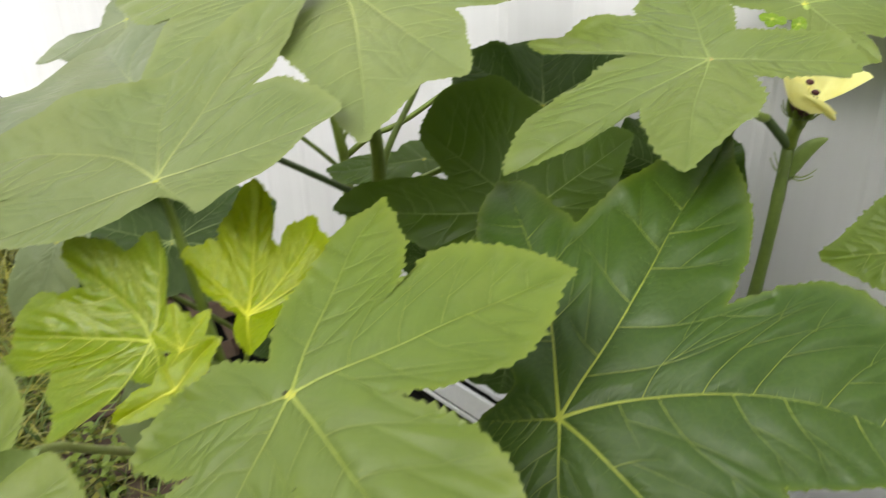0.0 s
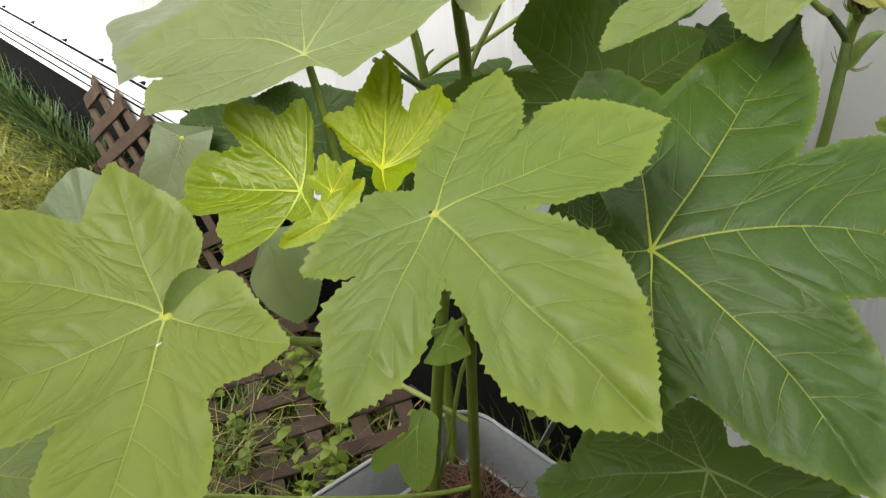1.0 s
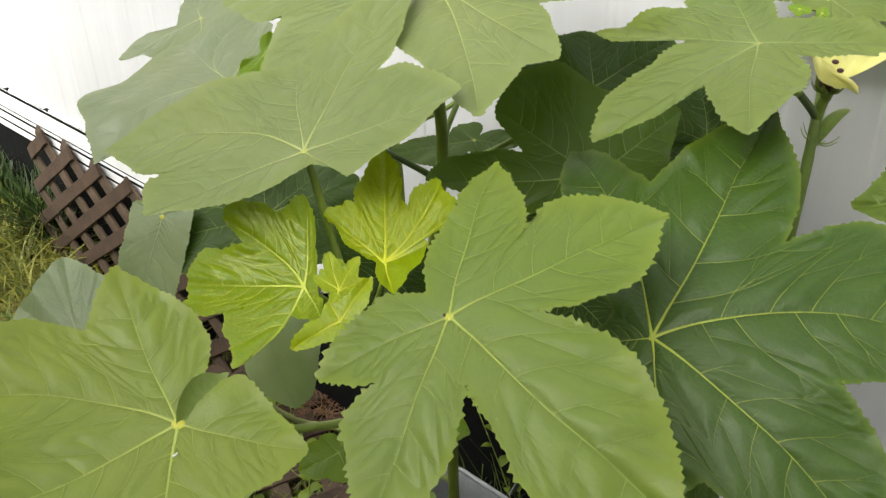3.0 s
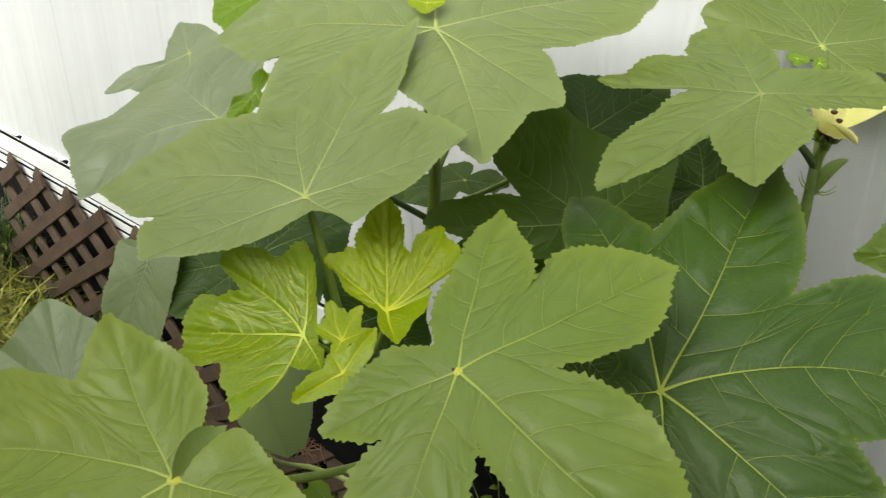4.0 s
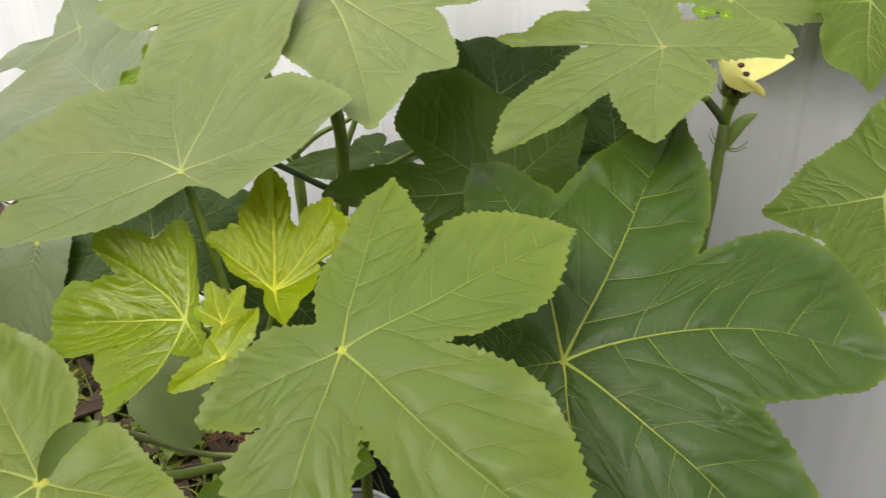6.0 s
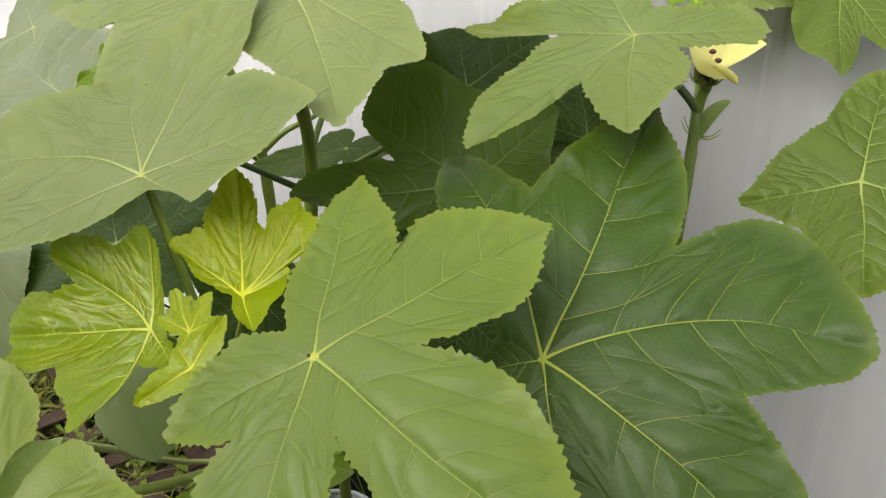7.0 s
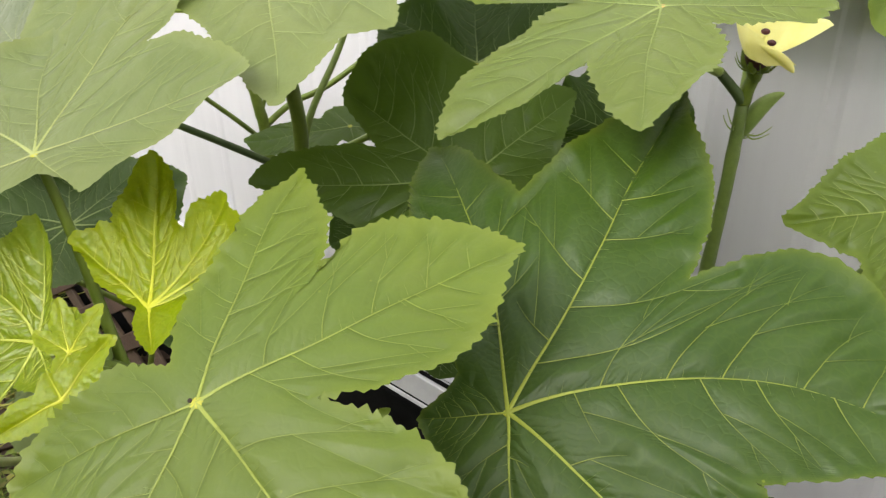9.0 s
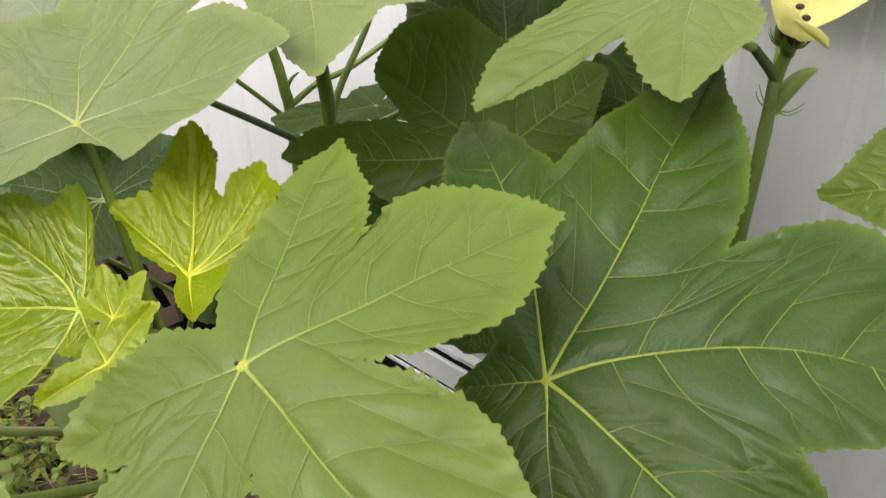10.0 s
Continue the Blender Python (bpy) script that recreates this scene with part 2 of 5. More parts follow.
for key, dark, light in (("green", (0.040, 0.080, 0.006), (0.13, 0.19, 0.014)), ("yellow", (0.11, 0.125, 0.012), (0.31, 0.30, 0.035)), ("dry", (0.12, 0.085, 0.035), (0.30, 0.24, 0.11)), ("dark", (0.018, 0.042, 0.006), (0.065, 0.115, 0.018))):
    gm, gt, gb = nodes_of(key + "_grass", 0.55)
    isl = gt.nodes.new("ShaderNodeNewGeometry")
    gt.links.new(ramp(gt, isl.outputs["Random Per Island"], [(0.0, dark), (1.0, light)]), gb.inputs["Base Color"])
    GRASS[key] = gm
WEED = leaf_material("weed_leaf", (0.21, 0.285, 0.030), (0.28, 0.34, 0.03), (0.30, 0.36, 0.08), 0.5)


# ---- building blocks ----
def mesh_of(name, verts, faces, smooth=True):
    me = bpy.data.meshes.new(name)
    me.from_pydata([tuple(v) for v in verts], [], faces)
    me.validate()
    if smooth:
        me.polygons.foreach_set("use_smooth", [True] * len(me.polygons))
    return me


def part(name, mesh, material, parent=None, label="", at=None, kind=""):
    """One mesh object under a thing or a part; mesh coordinates are the parent's own unless a pose is given."""
    ob = new(name, mesh)
    if not mesh.materials:
        mesh.materials.append(material)
    if parent:
        ob.parent = parent
    if at is not None:
        ob.matrix_basis = at
    return tagged(ob, label, kind=kind)


def thing(name, place, label, category, group="", kind=""):
    ob = new(name)
    ob.empty_display_size = 0.05
    ob.matrix_basis = place
    return tagged(ob, label, category, group, kind)


def box(sx, sy, sz, bevel=0.0):
    bm = bmesh.new()
    bmesh.ops.create_cube(bm, size=1)
    bmesh.ops.scale(bm, vec=(sx, sy, sz), verts=bm.verts)
    if bevel:
        bmesh.ops.bevel(bm, geom=bm.edges[:], offset=bevel, segments=1, affect="EDGES")
    me = bpy.data.meshes.new("box")
    bm.to_mesh(me)
    bm.free()
    return me


def bezier(a, b, c, d, n):
    a, b, c, d = (np.array(p, float) for p in (a, b, c, d))
    u = np.linspace(0, 1, n)[:, None]
    return (1 - u) ** 3 * a + 3 * (1 - u) ** 2 * u * b + 3 * (1 - u) * u * u * c + u ** 3 * d


def smooth_line(points, n):
    """A smooth curve through the points."""
    p = np.array(points, float)
    p = np.vstack([2 * p[0] - p[1], p, 2 * p[-1] - p[-2]])
    out = []
    for u in np.linspace(0, len(points) - 1 - 1e-6, n):
        i, f = int(u), u - int(u)
        a, b, c, d = p[i:i + 4]
        out.append(0.5 * (2 * b + (c - a) * f + (2 * a - 5 * b + 4 * c - d) * f * f + (3 * b - a - 3 * c + d) * f ** 3))
    return np.array(out)


def tube(line, radii, sides=10, rough=0.0, caps=True):
    line = np.array(line, float)
    radii = np.broadcast_to(np.array(radii, float), (len(line),)) if np.ndim(radii) else np.full(len(line), radii)
    tang = np.gradient(line, axis=0)
    tang /= np.linalg.norm(tang, axis=1)[:, None] + 1e-12
    ref = np.array([0.3, 0.9, 0.1]) if abs(tang[0][2]) > 0.7 else np.array([0, 0, 1.0])
    verts, faces = [], []
    for i, (p, d, r) in enumerate(zip(line, tang, radii)):
        a = np.cross(d, ref)
        a /= np.linalg.norm(a) + 1e-12
        ref = np.cross(a, d)
        for k in range(sides):
            w = 2 * math.pi * k / sides
            rr = r * (1 + rough * random.uniform(-1, 1))
            verts.append(p + rr * (math.cos(w) * a + math.sin(w) * ref))
    for i in range(len(line) - 1):
        for k in range(sides):
            j = (k + 1) % sides
            faces.append((i * sides + k, i * sides + j, (i + 1) * sides + j, (i + 1) * sides + k))
    if caps:
        faces.append(tuple(range(sides - 1, -1, -1)))
        faces.append(tuple((len(line) - 1) * sides + k for k in range(sides)))
    return verts, faces


def join(pieces):
    verts, faces = [], []
    for v, f in pieces:
        n = len(verts)
        verts.extend(v)
        faces.extend(tuple(i + n for i in q) for q in f)
    return verts, faces


# ---- leaves ----


def leaf_frame(sx, sy):
    n = np.array([-sx, -sy, 1.0])
    n /= np.linalg.norm(n)
    e1 = np.array([1.0, 0, 0]) - n * n[0]
    e1 /= np.linalg.norm(e1)
    return e1, np.cross(n, e1), n


def flank(notch, tip, bulges, side):
    """One edge of a lobe, from the notch beside it to its tip: a smooth curve that swells out from the straight line by parts of its length."""
    notch, tip = np.array(notch), np.array(tip)
    chord = tip - notch
    out = np.array([chord[1], -chord[0]]) * side
    return smooth_line([notch] + [notch + u * chord + b * out for u, b in zip((0.25, 0.5, 0.75), bulges)] + [tip], 90)


def polar(heading, reach):
    return reach * math.cos(radians(heading)), reach * math.sin(radians(heading))


def lobed_outline(lobes):
    """A deeply lobed leaf. A lobe: heading and length of its rib, the rib's bend, three swellings of either edge, heading and depth of the notch after it."""
    line = []
    for k, (heading, length, bend, r1, r2, r3, l1, l2, l3, notch, depth) in enumerate(lobes):
        tip, before = polar(heading, length), polar(*lobes[k - 1][9:])
        line += list(flank(before, tip, (r1, r2, r3), 1)[:-1])
        line += list(flank(polar(notch, depth), tip, (l1, l2, l3), -1)[:0:-1])
    return np.array(line).T


def ribs_of(lobes):
    return [(l[0], l[1], l[2] if len(l) > 5 else 0.0) for l in lobes]


def drop_radius(lobes, base=0.85):
    """A simple leaf's outline in polar form: each lobe is a drop from the hub (heading, length, width of either half as parts of the length, sharpness)."""
    s = np.linspace(0.002, 1, 300)
    theta = np.radians(np.arange(0, 360, 0.25))
    best = np.full(len(theta), 0.006)
    for heading, length, right, left, point in lobes:
        f = s ** base * (1 - s) ** point
        f /= f.max()
        off = (theta - radians(heading) + math.pi) % (2 * math.pi) - math.pi
        for side, width in ((-1, right), (1, left)):
            ang = np.maximum.accumulate(np.arctan2(width * f, s)[::-1])[::-1] + np.linspace(1e-6, 0, len(s))
            rad = length * np.hypot(s, width * f)
            r = np.interp(np.abs(off), ang[::-1], rad[::-1], right=0.0)
            best = np.where(off * side >= 0, np.maximum(best, r), best)
    return theta, best


def leaf_radius(lobes, base=0.85):
    """How far the blade reaches from the hub, all the way round."""
    if len(lobes[0]) == 5:
        return drop_radius(lobes, base)
    x, y = lobed_outline(lobes)
    theta = np.radians(np.arange(0, 360, 0.25))
    a, r = np.arctan2(y, x) % (2 * math.pi), np.hypot(x, y)
    rad = np.zeros(len(theta))
    np.maximum.at(rad, (a / (2 * math.pi) * len(theta)).astype(int) % len(theta), r)
    have = rad > 0
    return theta, np.interp(theta, theta[have], rad[have], period=2 * math.pi)


def leaf_mesh(lines, lobes, cup, fold, wave, seed, tooth=0.0017, quilt=0.0014, base=0.85, ragged=0.0, bends=()):
    rnd = np.random.RandomState(seed)
    theta, rad = leaf_radius(lobes, base)
    px, py = (rad * np.cos(theta), rad * np.sin(theta)) if len(lobes[0]) == 5 else lobed_outline(lobes)
    step = np.hypot(np.diff(px, append=px[0]), np.diff(py, append=py[0]))
    along = np.concatenate([[0], np.cumsum(step)])
    total = along[-1]
    n = int(min(1400, max(160, total / 0.0016)))
    at = np.linspace(0, total, n, endpoint=False)
    qx = np.interp(at, along, np.append(px, px[0]))
    qy = np.interp(at, along, np.append(py, py[0]))
    kernel = np.array([0.25, 0.5, 0.25])
    for _ in range(3):
        qx = np.convolve(np.concatenate([qx[-1:], qx, qx[:1]]), kernel, "valid")
        qy = np.convolve(np.concatenate([qy[-1:], qy, qy[:1]]), kernel, "valid")
    tx, ty = np.gradient(qx), np.gradient(qy)
    tl = np.hypot(tx, ty) + 1e-9
    size = max(l[1] for l in lobes)
    period = 0.0042 + 0.0022 * min(1, size / 0.2)
    phase = at / period + 0.6 * np.sin(at / 0.031 + seed) + 0.35 * np.sin(at / 0.0093 + 3 * seed)
    saw = (phase % 1.0)
    each = rnd.rand(int(phase.max()) + 3)[(np.floor(phase) - math.floor(phase.min())).astype(int)]
    amp = tooth * min(1, size / 0.12) * (0.2 + 1.0 * each + 0.2 * rnd.rand(n))
    rr = np.hypot(qx, qy)
    lift = np.where(saw < 0.7, saw / 0.7, (1 - saw) / 0.3) * amp * np.minimum(1, rr / (0.3 * size))
    broad = at / (0.020 + 0.008 * min(1, size / 0.2)) + 0.8 * np.sin(at / 0.083 + 2 * seed)
    lift = lift + 0.0018 * min(1, size / 0.12) * (1 - np.abs(2 * (broad % 1.0) - 1)) * (0.6 + 0.4 * np.sin(at / 0.05 + seed)) * np.minimum(1, rr / (0.3 * size))
    lift = lift + ragged * (0.5 + 0.5 * np.sin(at / 0.0036 + 1.7 * np.sin(at / 0.011 + seed))) * np.minimum(1, rr / (0.3 * size))
    jx, jy = ty / tl * lift, -tx / tl * lift
    # inner rings follow a rounder outline, so that the tissue stays even where the sinuses are deep
    ang = np.unwrap(np.arctan2(qy, qx))
    ang = np.maximum.accumulate(ang) if ang[-1] > ang[0] else ang
    span = np.arange(-40, 41, 4)
    low = np.min([np.interp((ang + radians(d)) % (2 * math.pi), theta, rad, period=2 * math.pi) for d in span], axis=0)
    wide = np.exp(-(span / 22.0) ** 2)
    order = np.argsort(ang % (2 * math.pi))
    low = sum(w * np.interp((ang + radians(d)) % (2 * math.pi), (ang % (2 * math.pi))[order], low[order], period=2 * math.pi) for d, w in zip(span, wide)) / wide.sum()
    edge = np.hypot(qx, qy)
    low = np.minimum(low, edge)
    count = 58 if size > 0.1 else 24
    rings = [((k + 1) / count) ** 0.9 for k in range(count)]
    X, Y, rim = [np.zeros(1)], [np.zeros(1)], [np.zeros(1)]
    for s in rings:
        reach = s * ((1 - s) * low + s * edge) / edge
        X.append(qx * reach + jx * s ** 80)
        Y.append(qy * reach + jy * s ** 80)
        rim.append(np.full(n, s))
    X, Y, rim = np.concatenate(X), np.concatenate(Y), np.concatenate(rim)
    groove = groove_depth(X, Y, lines)
    Z = leaf_height(X, Y, rim, lobes, cup, fold, wave, seed, quilt, groove, bends)
    verts = np.stack([X, Y, Z], 1)
    faces = [(0, 1 + k, 1 + (k + 1) % n) for k in range(n)]
    for i in range(len(rings) - 1):
        a, b = 1 + i * n, 1 + (i + 1) * n
        faces += [(a + k, b + k, b + (k + 1) % n, a + (k + 1) % n) for k in range(n)]
    me = mesh_of("leaf", verts, faces)
    attr = me.attributes.new("rim", "FLOAT", "POINT")
    attr.data.foreach_set("value", rim)
    near, along_rib = leaf_ribs(X, Y, lobes)
    me.attributes.new("groove", "FLOAT", "POINT").data.foreach_set("value", groove)
    me.attributes.new("near_rib", "FLOAT", "POINT").data.foreach_set("value", near)
    me.attributes.new("along_rib", "FLOAT", "POINT").data.foreach_set("value", along_rib)
    return me


def leaf_ribs(X, Y, lobes):
    """Distance to the nearest midrib and a herringbone coordinate along it."""
    r = np.hypot(X, Y)
    near, herring = np.full(X.shape, 9.0), np.zeros(X.shape)
    for heading, length, bend in ribs_of(lobes):
        c, s = math.cos(radians(heading)), math.sin(radians(heading))
        al = X * c + Y * s
        u = np.clip(al / length, 0, 1)
        pe = np.abs(Y * c - X * s - 4 * bend * length * u * (1 - u))
        pe = np.where(al > 0, pe, np.maximum(pe, r))
        take = pe < near
        near = np.where(take, pe, near)
        herring = np.where(take, al - 0.95 * pe, herring)
    return near, herring


def leaf_height(X, Y, rim, lobes, cup, fold, wave, seed, quilt, groove=None, bends=()):
    """The blade's relief: a shallow bowl, lobes folded up from their ribs, tissue swollen between the veins, and a waved margin."""
    X, Y = np.asarray(X, float), np.asarray(Y, float)
    r = np.hypot(X, Y)
    size = max(l[1] for l in lobes)
    near = leaf_ribs(X, Y, lobes)[0]
    if groove is None:
        groove = np.zeros(X.shape)
    z = np.clip(cup * r * r, -0.05, 0.05)
    z = z + fold * (1 - np.exp(-near / 0.02)) * np.minimum(1, r / 0.03)
    swell = 0.65 + 0.35 * np.sin(X * 97 + 2 * seed) * np.cos(Y * 83 - seed) + 1.3 * (r / size) ** 2
    z = z + quilt * swell * (1 - np.exp(-groove / (0.022 * size + 0.0012)))
    ang = np.arctan2(Y, X)
    for heading, spread, lift in bends:
        off = np.degrees((ang - radians(heading) + math.pi) % (2 * math.pi) - math.pi)
        z = z + lift * np.exp(-(off / spread) ** 2) * (r / size) ** 2
    z = z + wave * (r / size) ** 2 * (np.sin(5 * ang + seed) + 0.6 * np.sin(9 * ang + 2.1 * seed) + 0.2 * np.sin(15 * ang + seed * 0.7))
    z = z + 0.30 * wave * np.asarray(rim) ** 6 * np.minimum(1, r / (0.5 * size)) ** 2 * np.sin(ang * (6 + size * 45) + 3 * np.sin(2 * ang + seed))
    z = z + 0.45 * wave * (r / size) * np.sin(X * 70 + seed) * np.cos(Y * 63 - seed)
    return z


def groove_depth(X, Y, lines):
    """Distance from each point to the nearest rib or side vein."""
    pts = [(x, y, 0) for lx, ly, _, _, rank in lines if rank < 3 for x, y in zip(lx, ly)]
    tree = kdtree.KDTree(len(pts))
    for i, p in enumerate(pts):
        tree.insert(p, i)
    tree.balance()
    return np.array([tree.find((x, y, 0))[2] for x, y in zip(X, Y)])


def vein_lines(lobes, seed, thick=0.60, base=0.85):
    """Midribs from the hub, long arched side veins with forks, and a comb of short veinlets along the ribs: x, y, half width, fading, rank."""
    theta, rad = leaf_radius(lobes, base)
    rnd = random.Random(seed)
    lines = []

    def room(x, y, heading, pe):
        lim = np.interp(np.arctan2(y, x) % (2 * math.pi), theta, rad)
        rival = np.full(pe.shape, 9.0)
        for h2, l2, *_ in lobes:
            if h2 != heading:
                c2, s2 = math.cos(radians(h2)), math.sin(radians(h2))
                rival = np.minimum(rival, np.where(x * c2 + y * s2 > 0, np.abs(y * c2 - x * s2), 9))
        stop = np.nonzero((np.hypot(x, y) > 0.93 * lim) | (rival < 0.8 * pe))[0]
        return stop[0] if len(stop) else len(pe)

    for heading, length, bend in ribs_of(lobes):
        c, s = math.cos(radians(heading)), math.sin(radians(heading))
        t = np.linspace(0.0, 0.94, 60) * length
        lean_by, kink = rnd.uniform(-0.025, 0.025) * length * (bend == 0), 0.005 * length

        def sway(d):
            u = np.clip(d / length, 0, 1)
            return (lean_by * np.sin(math.pi * u) + kink * np.sin(9 * u + seed)) * np.minimum(1, 6 * u) + 4 * bend * length * u * (1 - u)

        big = min(1.25, 0.55 + length / 0.25)
        lines.append((t * c - sway(t) * s, t * s + sway(t) * c, (np.linspace(0.00110, 0.00020, 60) + 0.0009 * np.exp(-np.linspace(0, 9, 60))) * thick * big, np.linspace(0.05, 0.85, 60), 1))
        if length < 0.04:
            continue
        for side in (-1, 1):
            for k in range(1, 6):
                a0 = length * (0.155 * k + (0.05 if side > 0 else -0.02) + rnd.uniform(-0.03, 0.03))
                if a0 > 0.86 * length:
                    continue
                lean = rnd.uniform(0.75, 1.15)
                pe = np.linspace(0, 0.5 * length, 44)
                al = a0 + lean * pe * (0.45 + 1.5 * pe / length)
                off = side * pe + sway(al) + 0.006 * length * np.sin(pe / length * 22 + k) * np.minimum(1, pe / (0.06 * length))
                x, y = al * c - off * s, al * s + off * c
                m = room(x, y, heading, pe)
                if m < 8:
                    continue
                lines.append((x[:m], y[:m], np.linspace(0.00048, 0.00012, m) * thick * big, np.linspace(0.22, 0.70, m), 2))
                for part_way, steep in ((0.42, 2.3), (0.70, 0.30)):
                    h = int(m * part_way)
                    span = pe[h] + np.linspace(0, 0.2 * length, 22)
                    grow = span - span[0]
                    al2 = al[h] + grow * steep + (1.6 if steep < 1 else -0.8) * grow * grow / length
                    off2 = side * span + sway(al2)
                    x2, y2 = al2 * c - off2 * s, al2 * s + off2 * c
                    m2 = room(x2, y2, heading, span)
                    if m2 > 5:
                        lines.append((x2[:m2], y2[:m2], np.linspace(0.00028, 0.00008, m2) * thick * big, np.linspace(0.42, 0.82, m2), 2.5))
            if length > 0.08:
                d = 0.10 * length
                while d < 0.72 * length:
                    reach = rnd.uniform(0.003, 0.009)
                    pe = np.linspace(0, reach, 6)
                    al = d + 0.25 * pe + 8 * pe * pe * rnd.uniform(-1, 1)
                    off = side * pe + sway(al)
                    lines.append((al * c - off * s, al * s + off * c, np.linspace(0.00022, 0.00006, 6) * thick * big, np.linspace(0.60, 1.0, 6), 3))
                    d += rnd.uniform(0.0055, 0.0130)
    return lines


def vein_mesh(lines, lobes, cup, fold, wave, seed, quilt=0.0014, base=0.85, dim=0.0, bends=()):
    """The veins as low ridges on the blade."""
    theta, rad = leaf_radius(lobes, base)
    verts, faces, pale = [], [], []
    for x, y, w, fade, rank in lines:
        rim = np.minimum(1, np.hypot(x, y) / np.interp(np.arctan2(y, x) % (2 * math.pi), theta, rad))
        deep = groove_depth(x, y, lines) if rank == 3 else None
        z = leaf_height(x, y, rim, lobes, cup, fold, wave, seed, quilt, deep, bends)
        dx, dy = np.gradient(x), np.gradient(y)
        dl = np.hypot(dx, dy) + 1e-9
        nx, ny = -dy / dl, dx / dl
        first = len(verts)
        pale += list(np.repeat(np.clip(fade + dim * (rank > 1), 0, 1), 3))
        lift = 0.00012 + 0.25 * w + quilt * (0.12 if rank == 1 else 0.42)
        for i in range(len(x)):
            verts.append((x[i] + nx[i] * w[i], y[i] + ny[i] * w[i], z[i] + lift[i]))
            verts.append((x[i], y[i], z[i] + lift[i] + 0.0002 + 0.4 * w[i]))
            verts.append((x[i] - nx[i] * w[i], y[i] - ny[i] * w[i], z[i] + lift[i]))
        for i in range(len(x) - 1):
            a = first + 3 * i
            faces += [(a, a + 1, a + 4, a + 3), (a + 1, a + 2, a + 5, a + 4)]
    me = mesh_of("vein", verts, faces)
    me.attributes.new("fade", "FLOAT", "POINT").data.foreach_set("value", pale)
    return me


def leaf(plant, hub, slopes, lobes, cup, colour, seed, stalk_to=None, stalk_radius=0.0032, fold=0.003, wave=0.0055, quilt=0.0010, knot=None, label="", stalk=None, bow=0.5, rib=1.0, tooth=0.0019, base=0.85, ragged=0.0, bends=(), hub_size=1.0):
    e1, e2, n = leaf_frame(*slopes)
    m = Matrix(((e1[0], e2[0], n[0], hub[0]), (e1[1], e2[1], n[1], hub[1]), (e1[2], e2[2], n[2], hub[2]), (0, 0, 0, 1)))
    local = plant.matrix_basis.inverted() @ m
    lines = vein_lines(lobes, seed, 0.62 * rib, base)
    blade = part("leaf", leaf_mesh(lines, lobes, cup, fold, wave, seed, tooth, quilt, base, ragged, bends), LEAF[colour], plant, label, at=local)
    part("vein", vein_mesh(lines, lobes, cup, fold, wave, seed, quilt, base, SIDE_VEIN_DIM[colour], bends), VEIN[colour], blade)
    bm = bmesh.new()
    bmesh.ops.create_icosphere(bm, subdivisions=2, radius=hub_size * (0.0026 if max(l[1] for l in lobes) > 0.1 else 0.0013))
    bmesh.ops.scale(bm, vec=(1.2, 1.1, 0.4), verts=bm.verts)
    me = bpy.data.meshes.new("vein_knot")
    bm.to_mesh(me)
    bm.free()
    me.polygons.foreach_set("use_smooth", [True] * len(me.polygons))
    part("vein_knot", me, knot or HUB_YELLOW, blade)
    if stalk_to is not None:
        inv = m.inverted()
        end = np.array(inv @ Vector(stalk_to))
        d = np.linalg.norm(end)
        down = np.array(inv.to_3x3() @ Vector((0, 0, -1)))
        start = np.array([0, 0, -0.0015])
        line = bezier(start, start + (np.array([0, 0, -1]) * 0.4 + 0.6 * end / d) * d * 0.3, end - (end / d * 0.6 - down * bow * 0.5) * d * 0.3, end, 18)
        v, f = tube(line, np.linspace(stalk_radius * 0.85, stalk_radius * 1.15, 18), 10)
        part("petiole", mesh_of("petiole", v, f), stalk or PETIOLE, blade)
    return blade


# ---- the house wall ----
WALL_OUT = Vector((0.676, 0.737, 0)).normalized()       # from the yard into the house
WALL_ALONG = Vector((0.737, -0.676, 0)).normalized()    # along the wall, towards its near end
WALL_DIST = 0.95
WALL_TURN = math.degrees(math.atan2(WALL_ALONG.y, WALL_ALONG.x))
SIDING_FOOT = 0.525


def on_wall(along, z, out=0.0):
    """A place on the wall's face; out is how far it stands off into the yard."""
    p = WALL_OUT * (WALL_DIST - out) + WALL_ALONG * along
    return (p.x, p.y, z)


def wall_pose(along, z, out=0.0):
    return pose(*on_wall(along, z, out), 0, 0, WALL_TURN)


wall = tagged(new("wall_north"), "white ribbed metal siding of a raised house", "wall", kind="structure")
wall.matrix_basis = wall_pose(0, 0)


def siding_panel():
    """A panel 0.48 m wide and 2.4 m high with a low rib every 0.12 m, its foot turned out."""
    prof = []
    for k in range(4):
        x = -0.24 + 0.12 * k
        prof += [(x, 0), (x + 0.098, 0), (x + 0.103, -0.0014), (x + 0.113, -0.0014), (x + 0.118, 0)]
    prof.append((0.24, 0))
    heights = [(0.0, -0.012), (0.006, -0.010), (0.012, 0.0), (2.4, 0.0)]
    verts = [(x, y + dy, z) for z, dy in heights for x, y in prof]
    n = len(prof)
    faces = [(i * n + k, i * n + k + 1, (i + 1) * n + k + 1, (i + 1) * n + k) for i in range(3) for k in range(n - 1)]
    back = len(verts)
    verts += [(-0.24, 0.03, 0), (0.24, 0.03, 0), (0.24, 0.03, 2.4), (-0.24, 0.03, 2.4)]
    faces.append((back, back + 3, back + 2, back + 1))
    return mesh_of("siding_panel", verts, faces, smooth=False)


